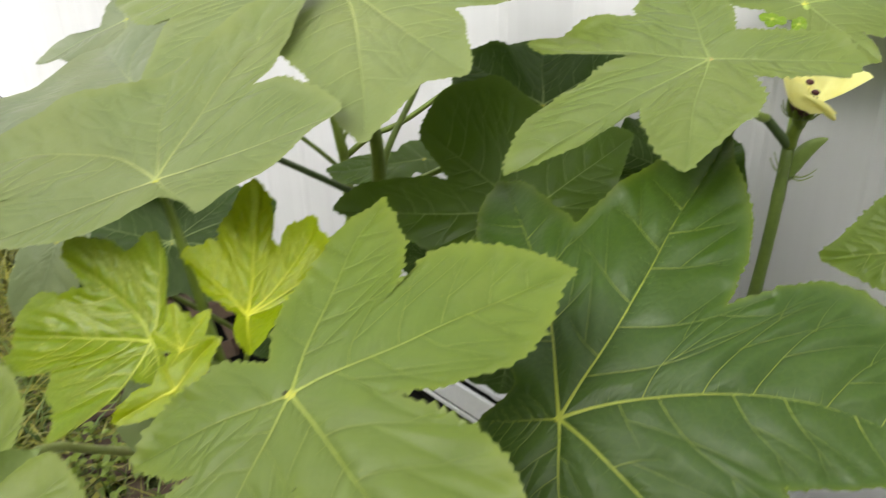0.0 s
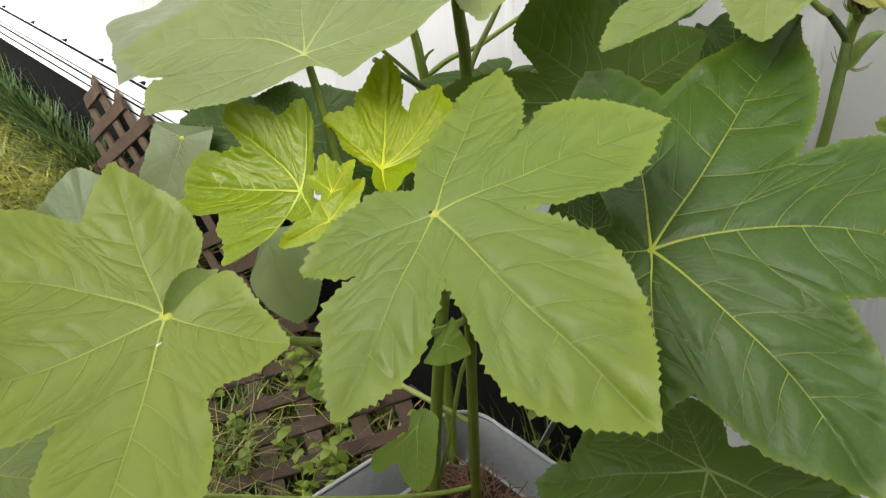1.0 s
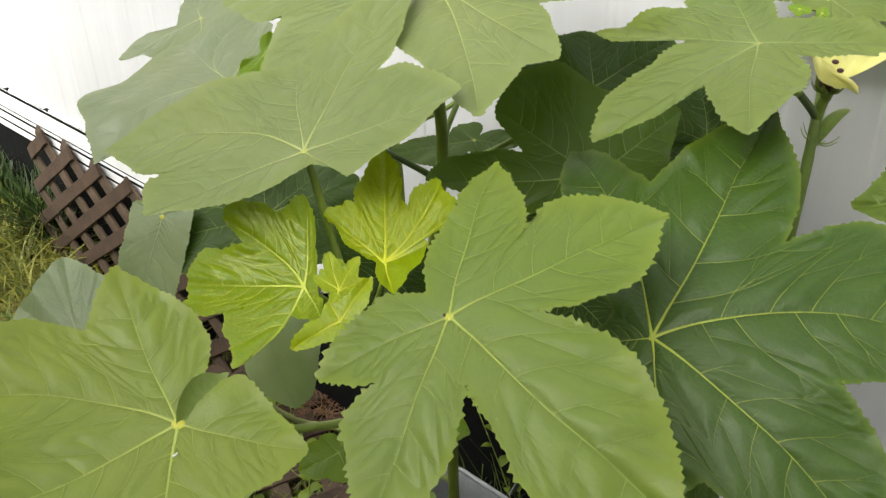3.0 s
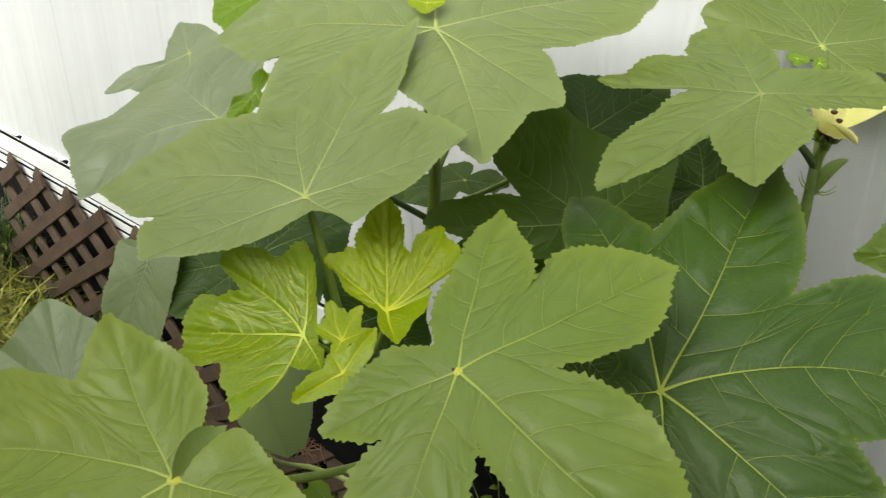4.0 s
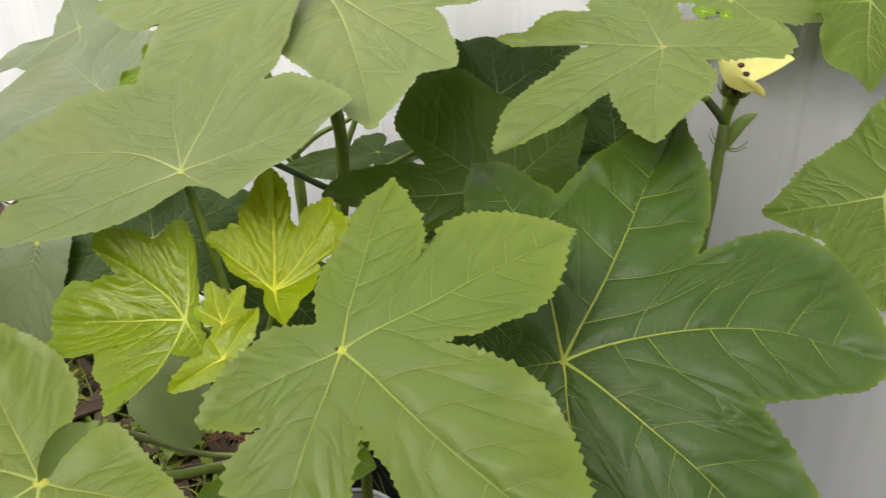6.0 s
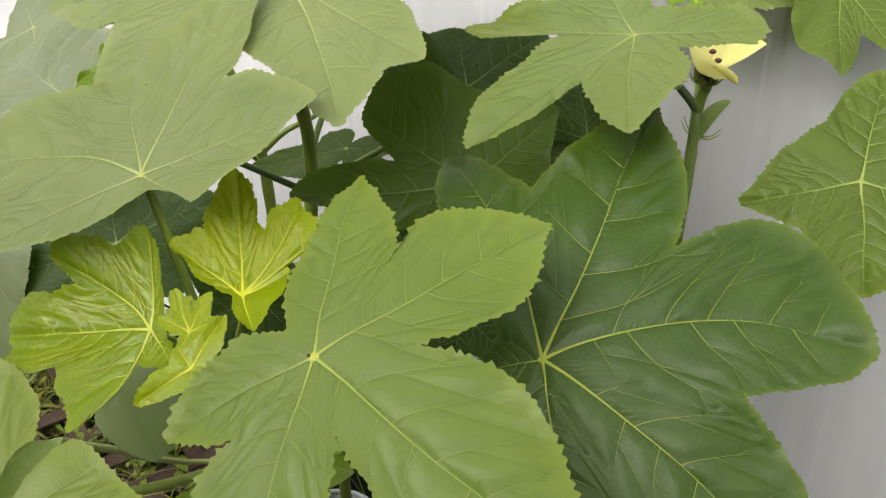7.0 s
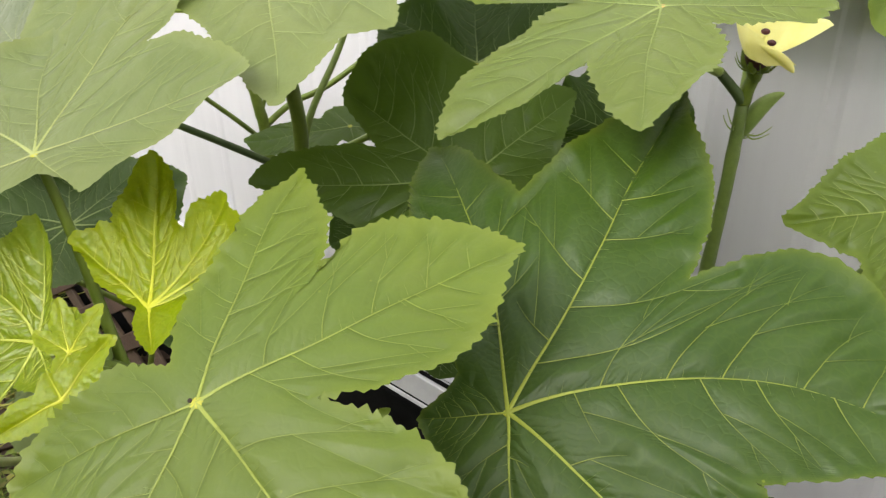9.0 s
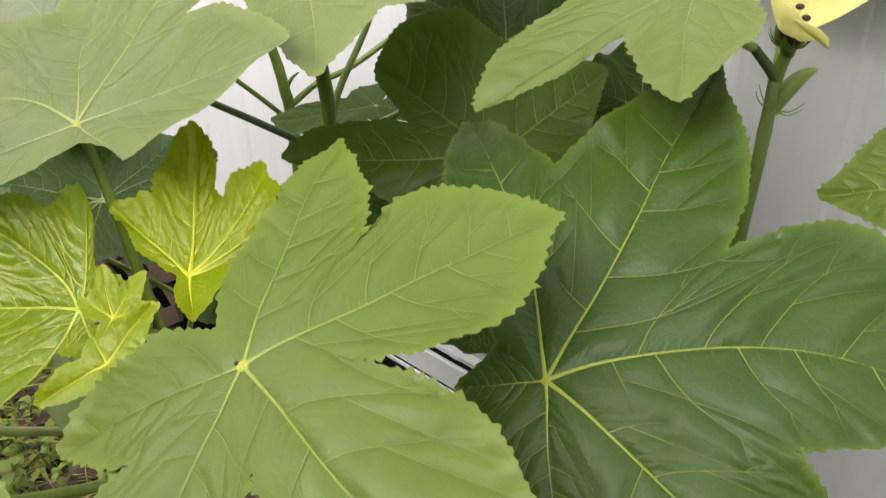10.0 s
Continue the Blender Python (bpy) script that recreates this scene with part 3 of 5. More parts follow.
panel_mesh = siding_panel()
for k in range(-18, 6):
    part("siding_panel", panel_mesh, SIDING, wall, at=pose(0.48 * k, 0, SIDING_FOOT))
# shadow at each rib's foot, modelled as a small black hook
hook = mesh_of("rib_end_shadow", [(0, 0, 0), (0.15, 0, 0.001), (0.165, 0, 0.006), (0.18, 0, 0.007), (0.185, 0, 0), (0, -0.006, -0.001), (0.15, -0.008, 0), (0.165, -0.008, 0.005), (0.18, -0.008, 0.006), (0.185, -0.008, -0.001)],
               [(5, 6, 1, 0), (6, 7, 2, 1), (7, 8, 3, 2), (8, 9, 4, 3), (6, 9, 8, 7), (5, 9, 6)], smooth=False)
for k in range(-14, 5):
    part("rib_end_shadow", hook, DARK, wall, "black hook for the shadow at a siding rib's end", at=pose(0.27 * k, -0.004, SIDING_FOOT + 0.004))
part("wall_core", box(12.0, 0.1, 2.4), TRIM, wall, at=pose(-2.9, 0.085, SIDING_FOOT + 1.21))

trim = tagged(new("trim"), "stepped white skirting trim with black lines", "trim", kind="structure")
trim.matrix_basis = wall_pose(0, 0)
# the gap below the siding and the grooves are solid black strips
for name, y, z, deep, high, mat, words, start in (
        ("gap_strip", -0.004, 0.5180, 0.016, 0.009, DARK, "black strip for the dark gap below the siding", 3.1), ("upper_strip", -0.006, 0.4895, 0.022, 0.047, TRIM, "", 3.1),
        ("groove", -0.011, 0.4650, 0.014, 0.002, DARK, "dark groove", 3.1), ("middle_strip", -0.008, 0.4590, 0.022, 0.010, TRIM, "", 3.1),
        ("groove", -0.014, 0.4510, 0.014, 0.006, DARK, "dark groove", 3.1), ("lower_strip", -0.010, 0.4360, 0.022, 0.024, TRIM, "", -1.3),
        ("groove", -0.016, 0.4215, 0.014, 0.005, DARK, "dark groove", -1.3), ("foot_strip", -0.012, 0.4080, 0.022, 0.022, TRIM, "", -1.3),
        ("drip_edge", -0.008, 0.3940, 0.024, 0.006, DARK, "dark drip edge", -1.3)):
    part(name, box(start + 8.9, deep, high, 0.0015), mat, trim, words, at=pose((start - 8.9) / 2, y, z))
# black sheet in place of the shade in the open space below the trim
void_sheet = tagged(new("wall_void_shade", box(12.0, 0.01, 0.44)), "black sheet put in for the shade under the house", "skirting", kind="structure")
void_sheet.data.materials.append(DARK)
void_sheet.matrix_basis = wall_pose(-2.9, 0.17, -0.03)
# unseen slab and far wall in earth colour, added to darken the crawl space
floor_slab = tagged(new("floor", box(12.0, 4.0, 0.10)), "unseen house floor, coloured dark for the shade beneath", "floor", kind="structure")
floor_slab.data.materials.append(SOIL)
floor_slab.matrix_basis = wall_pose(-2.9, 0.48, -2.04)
back = tagged(new("wall_unseen_south", box(12.0, 0.1, 0.55)), "unseen far wall added to keep the crawl space dark", "wall", kind="structure")
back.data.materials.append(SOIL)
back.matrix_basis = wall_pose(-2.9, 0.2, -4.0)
roof = tagged(new("ceiling", box(12.0, 4.0, 0.12)), "flat roof slab over the white wall", "roof", kind="structure")
roof.data.materials.append(TRIM)
roof.matrix_basis = wall_pose(-2.9, SIDING_FOOT + 2.47, -2.0)

# unseen walls, added to hold low sky light off the siding
for name, long, high, along in (("wall_shade_west", 4.2, 2.7, -0.60), ("wall_shade_west_low", 8.0, 1.1, -6.70)):
    shade_wall = tagged(new(name, box(long, 0.12, high)), "unseen grey wall added to cut low sky light", "wall", kind="structure")
    shade_wall.data.materials.append(SHADE_WALL)
    shade_wall.matrix_basis = wall_pose(along, high / 2 - 0.05, 2.4)
# one more added out of view, darkening the near right end
end_shade_wall = tagged(new("wall_shade_east", box(0.12, 2.4, 2.1)), "unseen grey wall added to dim the near end", "wall", kind="structure")
end_shade_wall.data.materials.append(SHADE_WALL)
end_shade_wall.matrix_basis = wall_pose(1.45, 1.0, 1.2)
# ---- ground ----
def ground_height(x, y):
    return 0.018 * noise.noise((x * 2.1, y * 2.1, 0.3)) + 0.007 * noise.noise((x * 9, y * 9, 2.0))


def ground_mesh():
    ring = [-300, -80, -30, -14, -8] + [-6 + 0.12 * k for k in range(93)] + [8, 14, 30, 80, 300]
    verts, n = [], len(ring)
    for y in ring:
        for x in ring:
            verts.append((x, y, ground_height(x, y) if max(abs(x), abs(y)) < 7 else 0.0))
    faces = [(j * n + i, j * n + i + 1, (j + 1) * n + i + 1, (j + 1) * n + i) for j in range(n - 1) for i in range(n - 1)]
    return mesh_of("ground", verts, faces)


def ground_material():
    mat, nt, b = nodes_of("grassy_earth", 0.9)
    soil = ramp(nt, noise_tex(nt, 26, 8), [(0.3, (0.022, 0.015, 0.009)), (0.7, (0.085, 0.058, 0.034))])
    turf = ramp(nt, noise_tex(nt, 60, 6), [(0.3, (0.03, 0.05, 0.01)), (0.7, (0.10, 0.12, 0.03))])
    patch = ramp(nt, noise_tex(nt, 2.5, 4), [(0.42, (0, 0, 0)), (0.58, (1, 1, 1))])
    nt.links.new(mix(nt, patch, soil, turf), b.inputs["Base Color"])
    bump(nt, noise_tex(nt, 45, 8), 0.8, 0.02, b)
    return mat


ground = tagged(new("ground", ground_mesh()), "patchy grass over dark earth", "ground", kind="structure")
ground.data.materials.append(ground_material())


def under_house(x, y):
    return WALL_OUT.x * x + WALL_OUT.y * y > WALL_DIST - 0.06


def grass_mesh(count, x0, x1, y0, y1, low, high, lean, seed, wide=0.0035, keep=None):
    rnd = random.Random(seed)
    verts, faces = [], []
    made = 0
    while made < count:
        x, y = rnd.uniform(x0, x1), rnd.uniform(y0, y1)
        if keep and not keep(x, y, rnd):
            continue
        made += 1
        h, a, w = rnd.uniform(low, high), rnd.uniform(0, 2 * math.pi), wide * rnd.uniform(0.5, 1.2)
        bend = lean * rnd.uniform(0.3, 1.2) * h
        c, s = math.cos(a), math.sin(a)
        z0 = ground_height(x, y) - 0.004
        base = len(verts)
        for i in range(4):
            u = i / 3
            ww = w * (1 - 0.85 * u * u)
            bx, by = x + c * bend * u * u, y + s * bend * u * u
            z = z0 + h * u * (1 - 0.28 * lean * u)
            verts += [(bx - s * ww, by + c * ww, z), (bx + s * ww, by - c * ww, z)]
        faces += [(base + 2 * i, base + 2 * i + 1, base + 2 * i + 3, base + 2 * i + 2) for i in range(3)]
    return mesh_of("grass", verts, faces)


def lawn(x, y, rnd):
    d = WALL_OUT.x * x + WALL_OUT.y * y
    if d > WALL_DIST - 0.05:
        return False
    clump = noise.noise((x * 3.2, y * 3.2, 7.0))
    return clump > rnd.uniform(-0.6, 0.35)


def near_patch(x, y, rnd):
    d = WALL_OUT.x * x + WALL_OUT.y * y
    return d < WALL_DIST + 0.15 and noise.noise((x * 5, y * 5, 3.0)) > rnd.uniform(-0.5, 0.4)


for key, count, low, high, lean, seed in (("green", 7000, 0.05, 0.16, 0.9, 1), ("yellow", 9000, 0.05, 0.16, 1.2, 2), ("dry", 2500, 0.04, 0.12, 1.5, 3)):
    tagged(new("grass", grass_mesh(count, -2.9, -0.8, 1.5, 4.0, low, high, lean, seed, 0.005, lawn)), key + " grass blades growing beside the wall", "grass", kind="stuff").data.materials.append(GRASS[key])
for key, count, low, high, lean, seed in (("green", 2000, 0.03, 0.11, 1.0, 4), ("yellow", 1200, 0.03, 0.09, 1.3, 5), ("dry", 1200, 0.03, 0.13, 1.7, 6)):
    tagged(new("grass", grass_mesh(count, -1.1, 0.15, 0.75, 1.9, low, high, lean, seed, 0.0024, near_patch)), key + " grass stems among the fallen lattice", "grass", kind="stuff").data.materials.append(GRASS[key])
for key, count, low, high, lean, seed in (("green", 2500, 0.04, 0.12, 1.1, 8), ("yellow", 3500, 0.04, 0.12, 1.3, 9)):
    tagged(new("grass", grass_mesh(count, -2.0, -0.55, 0.3, 1.5, low, high, lean, seed, 0.003)), key + " lawn grass beyond the tub", "grass", kind="stuff").data.materials.append(GRASS[key])
tall = grass_mesh(6000, -3.9, -1.28, 2.3, 5.0, 0.16, 0.41, 0.9, 12, 0.0032, lambda x, y, r: 0.895 < WALL_OUT.x * x + WALL_OUT.y * y < WALL_DIST - 0.01)
lank = grass_mesh(3200, -3.9, -1.22, 2.0, 5.0, 0.10, 0.28, 1.2, 15, 0.0045, lambda x, y, r: 0.66 < WALL_OUT.x * x + WALL_OUT.y * y < WALL_DIST - 0.04)
tagged(new("grass", lank), "long arching yellow-green grass along the wall foot", "grass", kind="stuff").data.materials.append(GRASS["yellow"])
tagged(new("grass", tall), "taller dark green grass along the wall foot", "grass", kind="stuff").data.materials.append(GRASS["dark"])
mid = grass_mesh(7000, -4.2, -1.1, 1.8, 5.2, 0.06, 0.17, 1.4, 13, 0.005, lambda x, y, r: 0.60 < WALL_OUT.x * x + WALL_OUT.y * y < WALL_DIST - 0.04)
tagged(new("grass", mid), "yellow-green grass in front of the wall foot", "grass", kind="stuff").data.materials.append(GRASS["yellow"])
dead = grass_mesh(5500, -4.2, -1.1, 1.8, 5.2, 0.05, 0.15, 1.6, 14, 0.004, lambda x, y, r: 0.55 < WALL_OUT.x * x + WALL_OUT.y * y < WALL_DIST - 0.04)
tagged(new("grass", dead), "dry brown grass stems in front of the wall foot", "grass", kind="stuff").data.materials.append(GRASS["dry"])
for key, count, seed in (("green", 16000, 51), ("yellow", 12000, 52), ("dry", 5000, 53)):
    far = grass_mesh(count, -5.5, 3.5, -2.6, 6.5, 0.04, 0.12, 1.3, seed, 0.004, lambda x, y, r: WALL_OUT.x * x + WALL_OUT.y * y < WALL_DIST - 0.04 and noise.noise((x * 1.7, y * 1.7, 5.0)) > r.uniform(-0.7, 0.5))
    tagged(new("grass", far), key + " grass scattered over the yard", "grass", kind="stuff").data.materials.append(GRASS[key])


def broad_grass(count, seed):
    """Short broad blades in tufts, lying out from their roots."""
    rnd = random.Random(seed)
    verts, faces = [], []
    for _ in range(count):
        x, y = rnd.uniform(-2.8, -0.75), rnd.uniform(1.3, 3.6)
        if WALL_OUT.x * x + WALL_OUT.y * y > WALL_DIST - 0.12 or noise.noise((x * 3.5, y * 3.5, 1.0)) < rnd.uniform(-0.7, 0.1):
            continue
        z0 = ground_height(x, y)
        for k in range(5):
            a, l, w = rnd.uniform(0, 6.28), rnd.uniform(0.05, 0.12), rnd.uniform(0.004, 0.009)
            c, s = math.cos(a), math.sin(a)
            lift = rnd.uniform(0.5, 1.1)
            base = len(verts)
            for i in range(4):
                u = i / 3
                ww = w * (0.35, 0.9, 0.8, 0.05)[i]
                px, py, pz = x + c * l * u, y + s * l * u, z0 + 0.02 + lift * l * (u - 0.75 * u * u)
                verts += [(px - s * ww, py + c * ww, pz), (px + s * ww, py - c * ww, pz)]
            faces += [(base + 2 * i, base + 2 * i + 1, base + 2 * i + 3, base + 2 * i + 2) for i in range(3)]
    return mesh_of("broad_grass", verts, faces)


for key, count, seed in (("yellow", 2600, 41), ("green", 1300, 42)):
    tagged(new("broad_grass", broad_grass(count, seed)), key + " broad-bladed lawn grass in tufts", "grass", kind="stuff").data.materials.append(GRASS[key])


# ---- lattice ----
def slat_mesh(length, width, thick, seed):
    rnd = random.Random(seed)
    n = 8
    verts, faces = [], []
    for i in range(n + 1):
        x = -length / 2 + length * i / n
        sag = 0.002 * math.sin(i * 1.3 + seed)
        w = width / 2 * (1 + 0.05 * rnd.uniform(-1, 1))
        b = 0.0015
        for y, z in ((-w + b, -thick / 2), (w - b, -thick / 2), (w, -thick / 2 + b), (w, thick / 2 - b), (w - b, thick / 2), (-w + b, thick / 2), (-w, thick / 2 - b), (-w, -thick / 2 + b)):
            verts.append((x, y, z + sag))
    for i in range(n):
        for k in range(8):
            a, b2 = i * 8 + k, i * 8 + (k + 1) % 8
            faces.append((a, b2, b2 + 8, a + 8))
    faces += [tuple(range(7, -1, -1)), tuple(n * 8 + k for k in range(8))]
    return mesh_of("slat", verts, faces, smooth=False)


def lattice(place, width, height, first, second, step, label, group):
    """A panel of crossed slats in its own x-y plane; first and second are the slats' headings."""
    ob = thing("lattice_panel", place, label, "lattice", group)
    rnd = random.Random(len(label))
    for layer, (heading, mat) in enumerate(((first, LATTICE), (second, LATTICE_OLD))):
        c, s = math.cos(radians(heading)), math.sin(radians(heading))
        reach = (width + height) / 2
        for k in range(-int(reach / step) - 1, int(reach / step) + 2):
            off = k * step
            ox, oy = -s * off, c * off
            lo, hi = -9.0, 9.0
            for o, d, half in ((ox, c, width / 2), (oy, s, height / 2)):
                if abs(d) < 1e-6:
                    continue
                a, b = sorted(((-half - o) / d, (half - o) / d))
                lo, hi = max(lo, a), min(hi, b)
            if hi - lo < 0.06:
                continue
            mid = (lo + hi) / 2
            jag = rnd.uniform(-0.01, 0.01)
            me = slat_mesh(hi - lo + 2 * jag, 0.039, 0.008, k)
            part("slat", me, mat, ob, at=pose(ox + c * mid, oy + s * mid, 0.008 * (0.5 - layer), 0, 0, heading + rnd.uniform(-1.2, 1.2)))
    return ob


stand = pose(*on_wall(-2.05, 0.215, 0.06), 0, 0, WALL_TURN) @ pose(0, 0, 0, 84, 0, 0)
lattice(stand, 1.18, 0.48, 34, -33, 0.093, "brown wooden lattice leaning on the house skirting", "lattice skirting")
lattice(pose(-0.47, 1.50, 0.055, 4, -3, 12), 0.90, 0.66, 13, -79, 0.105, "fallen brown wooden lattice lying in weeds", "lattice skirting")

# ---- the tub ----
TUB_CORNER = Vector((-0.058, 1.112, 0))
TUB_LONG, TUB_WIDE, TUB_TOP, SOIL_TOP = 0.70, 0.46, 0.40, 0.322
tub_mid = TUB_CORNER + WALL_ALONG * TUB_LONG / 2 - WALL_OUT * TUB_WIDE / 2


def rounded(lx, ly, r, n=7):
    pts = []
    for cx, cy, a0 in ((lx / 2 - r, ly / 2 - r, 0), (-lx / 2 + r, ly / 2 - r, 90), (-lx / 2 + r, -ly / 2 + r, 180), (lx / 2 - r, -ly / 2 + r, 270)):
        for k in range(n):
            a = radians(a0 + 90 * k / (n - 1))
            pts.append((cx + r * math.cos(a), cy + r * math.sin(a)))
    return pts


def loft(sections, close=True):
    verts, faces = [], []
    n = len(sections[0][0])
    for pts, z in sections:
        verts += [(x, y, z) for x, y in pts]
    for i in range(len(sections) - 1):
        for k in range(n):
            j = (k + 1) % n
            faces.append((i * n + k, i * n + j, (i + 1) * n + j, (i + 1) * n + k))
    if close:
        faces.append(tuple(range(n - 1, -1, -1)))
        faces.append(tuple((len(sections) - 1) * n + k for k in range(n)))
    return verts, faces


def shell_sections():
    L, W = TUB_LONG, TUB_WIDE
    return [(rounded(L - 0.10, W - 0.10, 0.05), 0.0), (rounded(L - 0.02, W - 0.02, 0.065), TUB_TOP - 0.02), (rounded(L - 0.01, W - 0.01, 0.068), TUB_TOP - 0.004),
            (rounded(L - 0.022, W - 0.022, 0.062), TUB_TOP - 0.004), (rounded(L - 0.035, W - 0.035, 0.058), TUB_TOP - 0.075), (rounded(L - 0.06, W - 0.06, 0.055), TUB_TOP - 0.082),
            (rounded(L - 0.085, W - 0.085, 0.05), TUB_TOP - 0.125), (rounded(L - 0.12, W - 0.12, 0.05), 0.03)]


tub = thing("planter_tub", pose(tub_mid.x, tub_mid.y, 0.0, 0, 0, WALL_TURN), "grey metal tub with pale rolled rim used as planter", "planter")
v, f = loft(shell_sections())
part("shell", mesh_of("shell", v, f), TUB, tub)
loop = rounded(TUB_LONG - 0.014, TUB_WIDE - 0.014, 0.066, 9)
loop = [(x, y, TUB_TOP) for x, y in loop]
rv, rf = tube(loop + loop[:2], 0.0036, 8, caps=False)
part("rim", mesh_of("rim", rv, rf), TUB_RIM, tub, "pale rolled rim")
ledge = loft([(rounded(TUB_LONG - 0.062, TUB_WIDE - 0.062, 0.055), TUB_TOP - 0.0815), (rounded(TUB_LONG - 0.066, TUB_WIDE - 0.066, 0.054), TUB_TOP - 0.077), (rounded(TUB_LONG - 0.088, TUB_WIDE - 0.088, 0.05), TUB_TOP - 0.112)], close=False)
part("ledge", mesh_of("ledge", *ledge), TUB_RIM, tub, "pale inner ledge of the tub")


def soil_mesh():
    out = rounded(TUB_LONG - 0.078, TUB_WIDE - 0.078, 0.05)
    verts, faces, n = [(0, 0, 0.01)], [], len(out)
    for s in (0.2, 0.4, 0.6, 0.8, 0.93, 1.0):
        for x, y in out:
            verts.append((x * s, y * s, 0.012 * noise.noise((x * s * 22, y * s * 22, 5.0))))
    faces += [(0, 1 + k, 1 + (k + 1) % n) for k in range(n)]
    for i in range(5):
        faces += [(1 + i * n + k, 1 + (i + 1) * n + k, 1 + (i + 1) * n + (k + 1) % n, 1 + i * n + (k + 1) % n) for k in range(n)]
    return mesh_of("soil", verts, faces)


soil = tagged(new("potting_soil", soil_mesh()), "dark potting soil filling the tub", "soil")
soil.data.materials.append(SOIL)
soil.matrix_basis = pose(tub_mid.x, tub_mid.y, SOIL_TOP, 0, 0, WALL_TURN)


def straw_mesh(count, sx, sy, z, seed, low=0.02, high=0.06, thick=0.0012):
    rnd = random.Random(seed)
    pieces = []
    for _ in range(count):
        x, y = rnd.uniform(-sx, sx), rnd.uniform(-sy, sy)
        a, l = rnd.uniform(0, math.pi), rnd.uniform(low, high)
        tilt = rnd.uniform(-0.25, 0.25)
        d = np.array([math.cos(a), math.sin(a), tilt]) * l / 2
        p = np.array([x, y, z + rnd.uniform(0, 0.016)])
        side = np.array([-math.sin(a), math.cos(a), 0]) * l * rnd.uniform(-0.12, 0.12)
        pieces.append(tube([p - d, p + side, p + d], [thick, thick * 1.1, thick * 0.7], 4, caps=False))
    return mesh_of("straw", *join(pieces))


straw = tagged(new("straw_mulch", straw_mesh(2200, 0.30, 0.185, 0.004, 21)), "reddish brown straw mulch on the soil", "mulch", kind="stuff")
straw.data.materials.append(MULCH)
straw.matrix_basis = pose(tub_mid.x, tub_mid.y, SOIL_TOP, 0, 0, WALL_TURN)
needles = tagged(new("dry_needles", straw_mesh(75, 0.08, 0.05, 0.0, 22, 0.04, 0.11, 0.0010)), "dry reddish stems over the fallen lattice", "litter", kind="stuff")
needles.data.materials.append(MULCH)
needles.matrix_basis = pose(-0.37, 1.62, 0.075)


thin = grass_mesh(160, -0.02, 0.30, 0.98, 1.32, 0.22, 0.42, 0.7, 61, 0.0016, lambda x, y, r: WALL_DIST - 0.07 < WALL_OUT.x * x + WALL_OUT.y * y < WALL_DIST + 0.02)
tagged(new("grass", thin), "thin grass blades behind the tub", "grass", kind="stuff").data.materials.append(GRASS["green"])


# ---- weeds ----
def weed(x, y, height, leaves, size, seed):
    rnd = random.Random(seed)
    ob = thing("weed", pose(x, y, ground_height(x, y)), "small leafy green weed growing through the lattice", "weed", "weeds by the lattice")
    lean = (rnd.uniform(-0.3, 0.3) * height, rnd.uniform(-0.3, 0.3) * height)
    line = smooth_line([(0, 0, -0.01), (lean[0] * 0.3, lean[1] * 0.3, height * 0.5), (lean[0], lean[1], height)], 10)
    part("stem", mesh_of("stem", *tube(line, np.linspace(0.002, 0.001, 10), 6)), PETIOLE, ob)
    for k in range(leaves):
        u = 0.25 + 0.75 * (k + 1) / leaves
        p = line[min(9, int(u * 9))]
        a = k * 2.4 + rnd.uniform(-0.4, 0.4)
        l = size * rnd.uniform(0.7, 1.2)
        verts, faces = [], []
        for i in range(7):
            s = i / 6
            w = 0.34 * l * math.sin(math.pi * min(1, s * 0.95 + 0.04)) ** 0.8
            z = 0.18 * l * math.sin(math.pi * s) - 0.12 * l * s
            verts += [(s * l, -w, z + 0.15 * w), (s * l, 0, z), (s * l, w, z + 0.15 * w)]
        for i in range(6):
            faces += [(3 * i, 3 * i + 3, 3 * i + 4, 3 * i + 1), (3 * i + 1, 3 * i + 4, 3 * i + 5, 3 * i + 2)]
        part("leaf", mesh_of("weed_leaf", verts, faces), WEED, ob, at=pose(*p, rnd.uniform(-15, 15), rnd.uniform(-25, 15), math.degrees(a)))
    return ob


rw = random.Random(31)
for k in range(62):
    x, y = rw.uniform(-0.85, -0.08), rw.uniform(1.12, 1.75)
    if not under_house(x, y):
        weed(x, y, rw.uniform(0.06, 0.16), rw.randint(8, 14), rw.uniform(0.016, 0.034), 100 + k)
for k in range(7):
    along, out = rw.uniform(-0.80, -0.55), rw.uniform(-0.02, 0.06)
    x, y, _ = on_wall(along, 0, out)
    weed(x, y, rw.uniform(0.22, 0.38), rw.randint(5, 8), rw.uniform(0.016, 0.03), 200 + k)
stake = thing("metal_strip", look((0.079, 1.186, 0.235), (0.118, 1.149, 0.372)) @ pose(0, 0, -0.085), "pale grey metal strip leaning in the crawl space", "strip")
part("blade", box(0.024, 0.003, 0.20, 0.001), TUB_RIM, stake)


# ---- the okra plants ----
def stem_of(plant, points, r0, r1, rings=40, name="stem", mat=None):
    """A round stem with slightly swollen nodes; returns its centre line in world places."""
    line = smooth_line(points, rings)
    base = np.array(plant.matrix_basis.translation)
    u = np.linspace(0, 1, rings)
    radii = (r0 + (r1 - r0) * u) * (1 + 0.10 * np.maximum(0, np.sin(u * 37)) ** 6)
    part(name, mesh_of("stem", *tube(line - base, radii, 14)), mat or STEM, plant)
    return line


def along_stem(line, z):
    return tuple(line[int(np.argmin(np.abs(line[:, 2] - z)))])


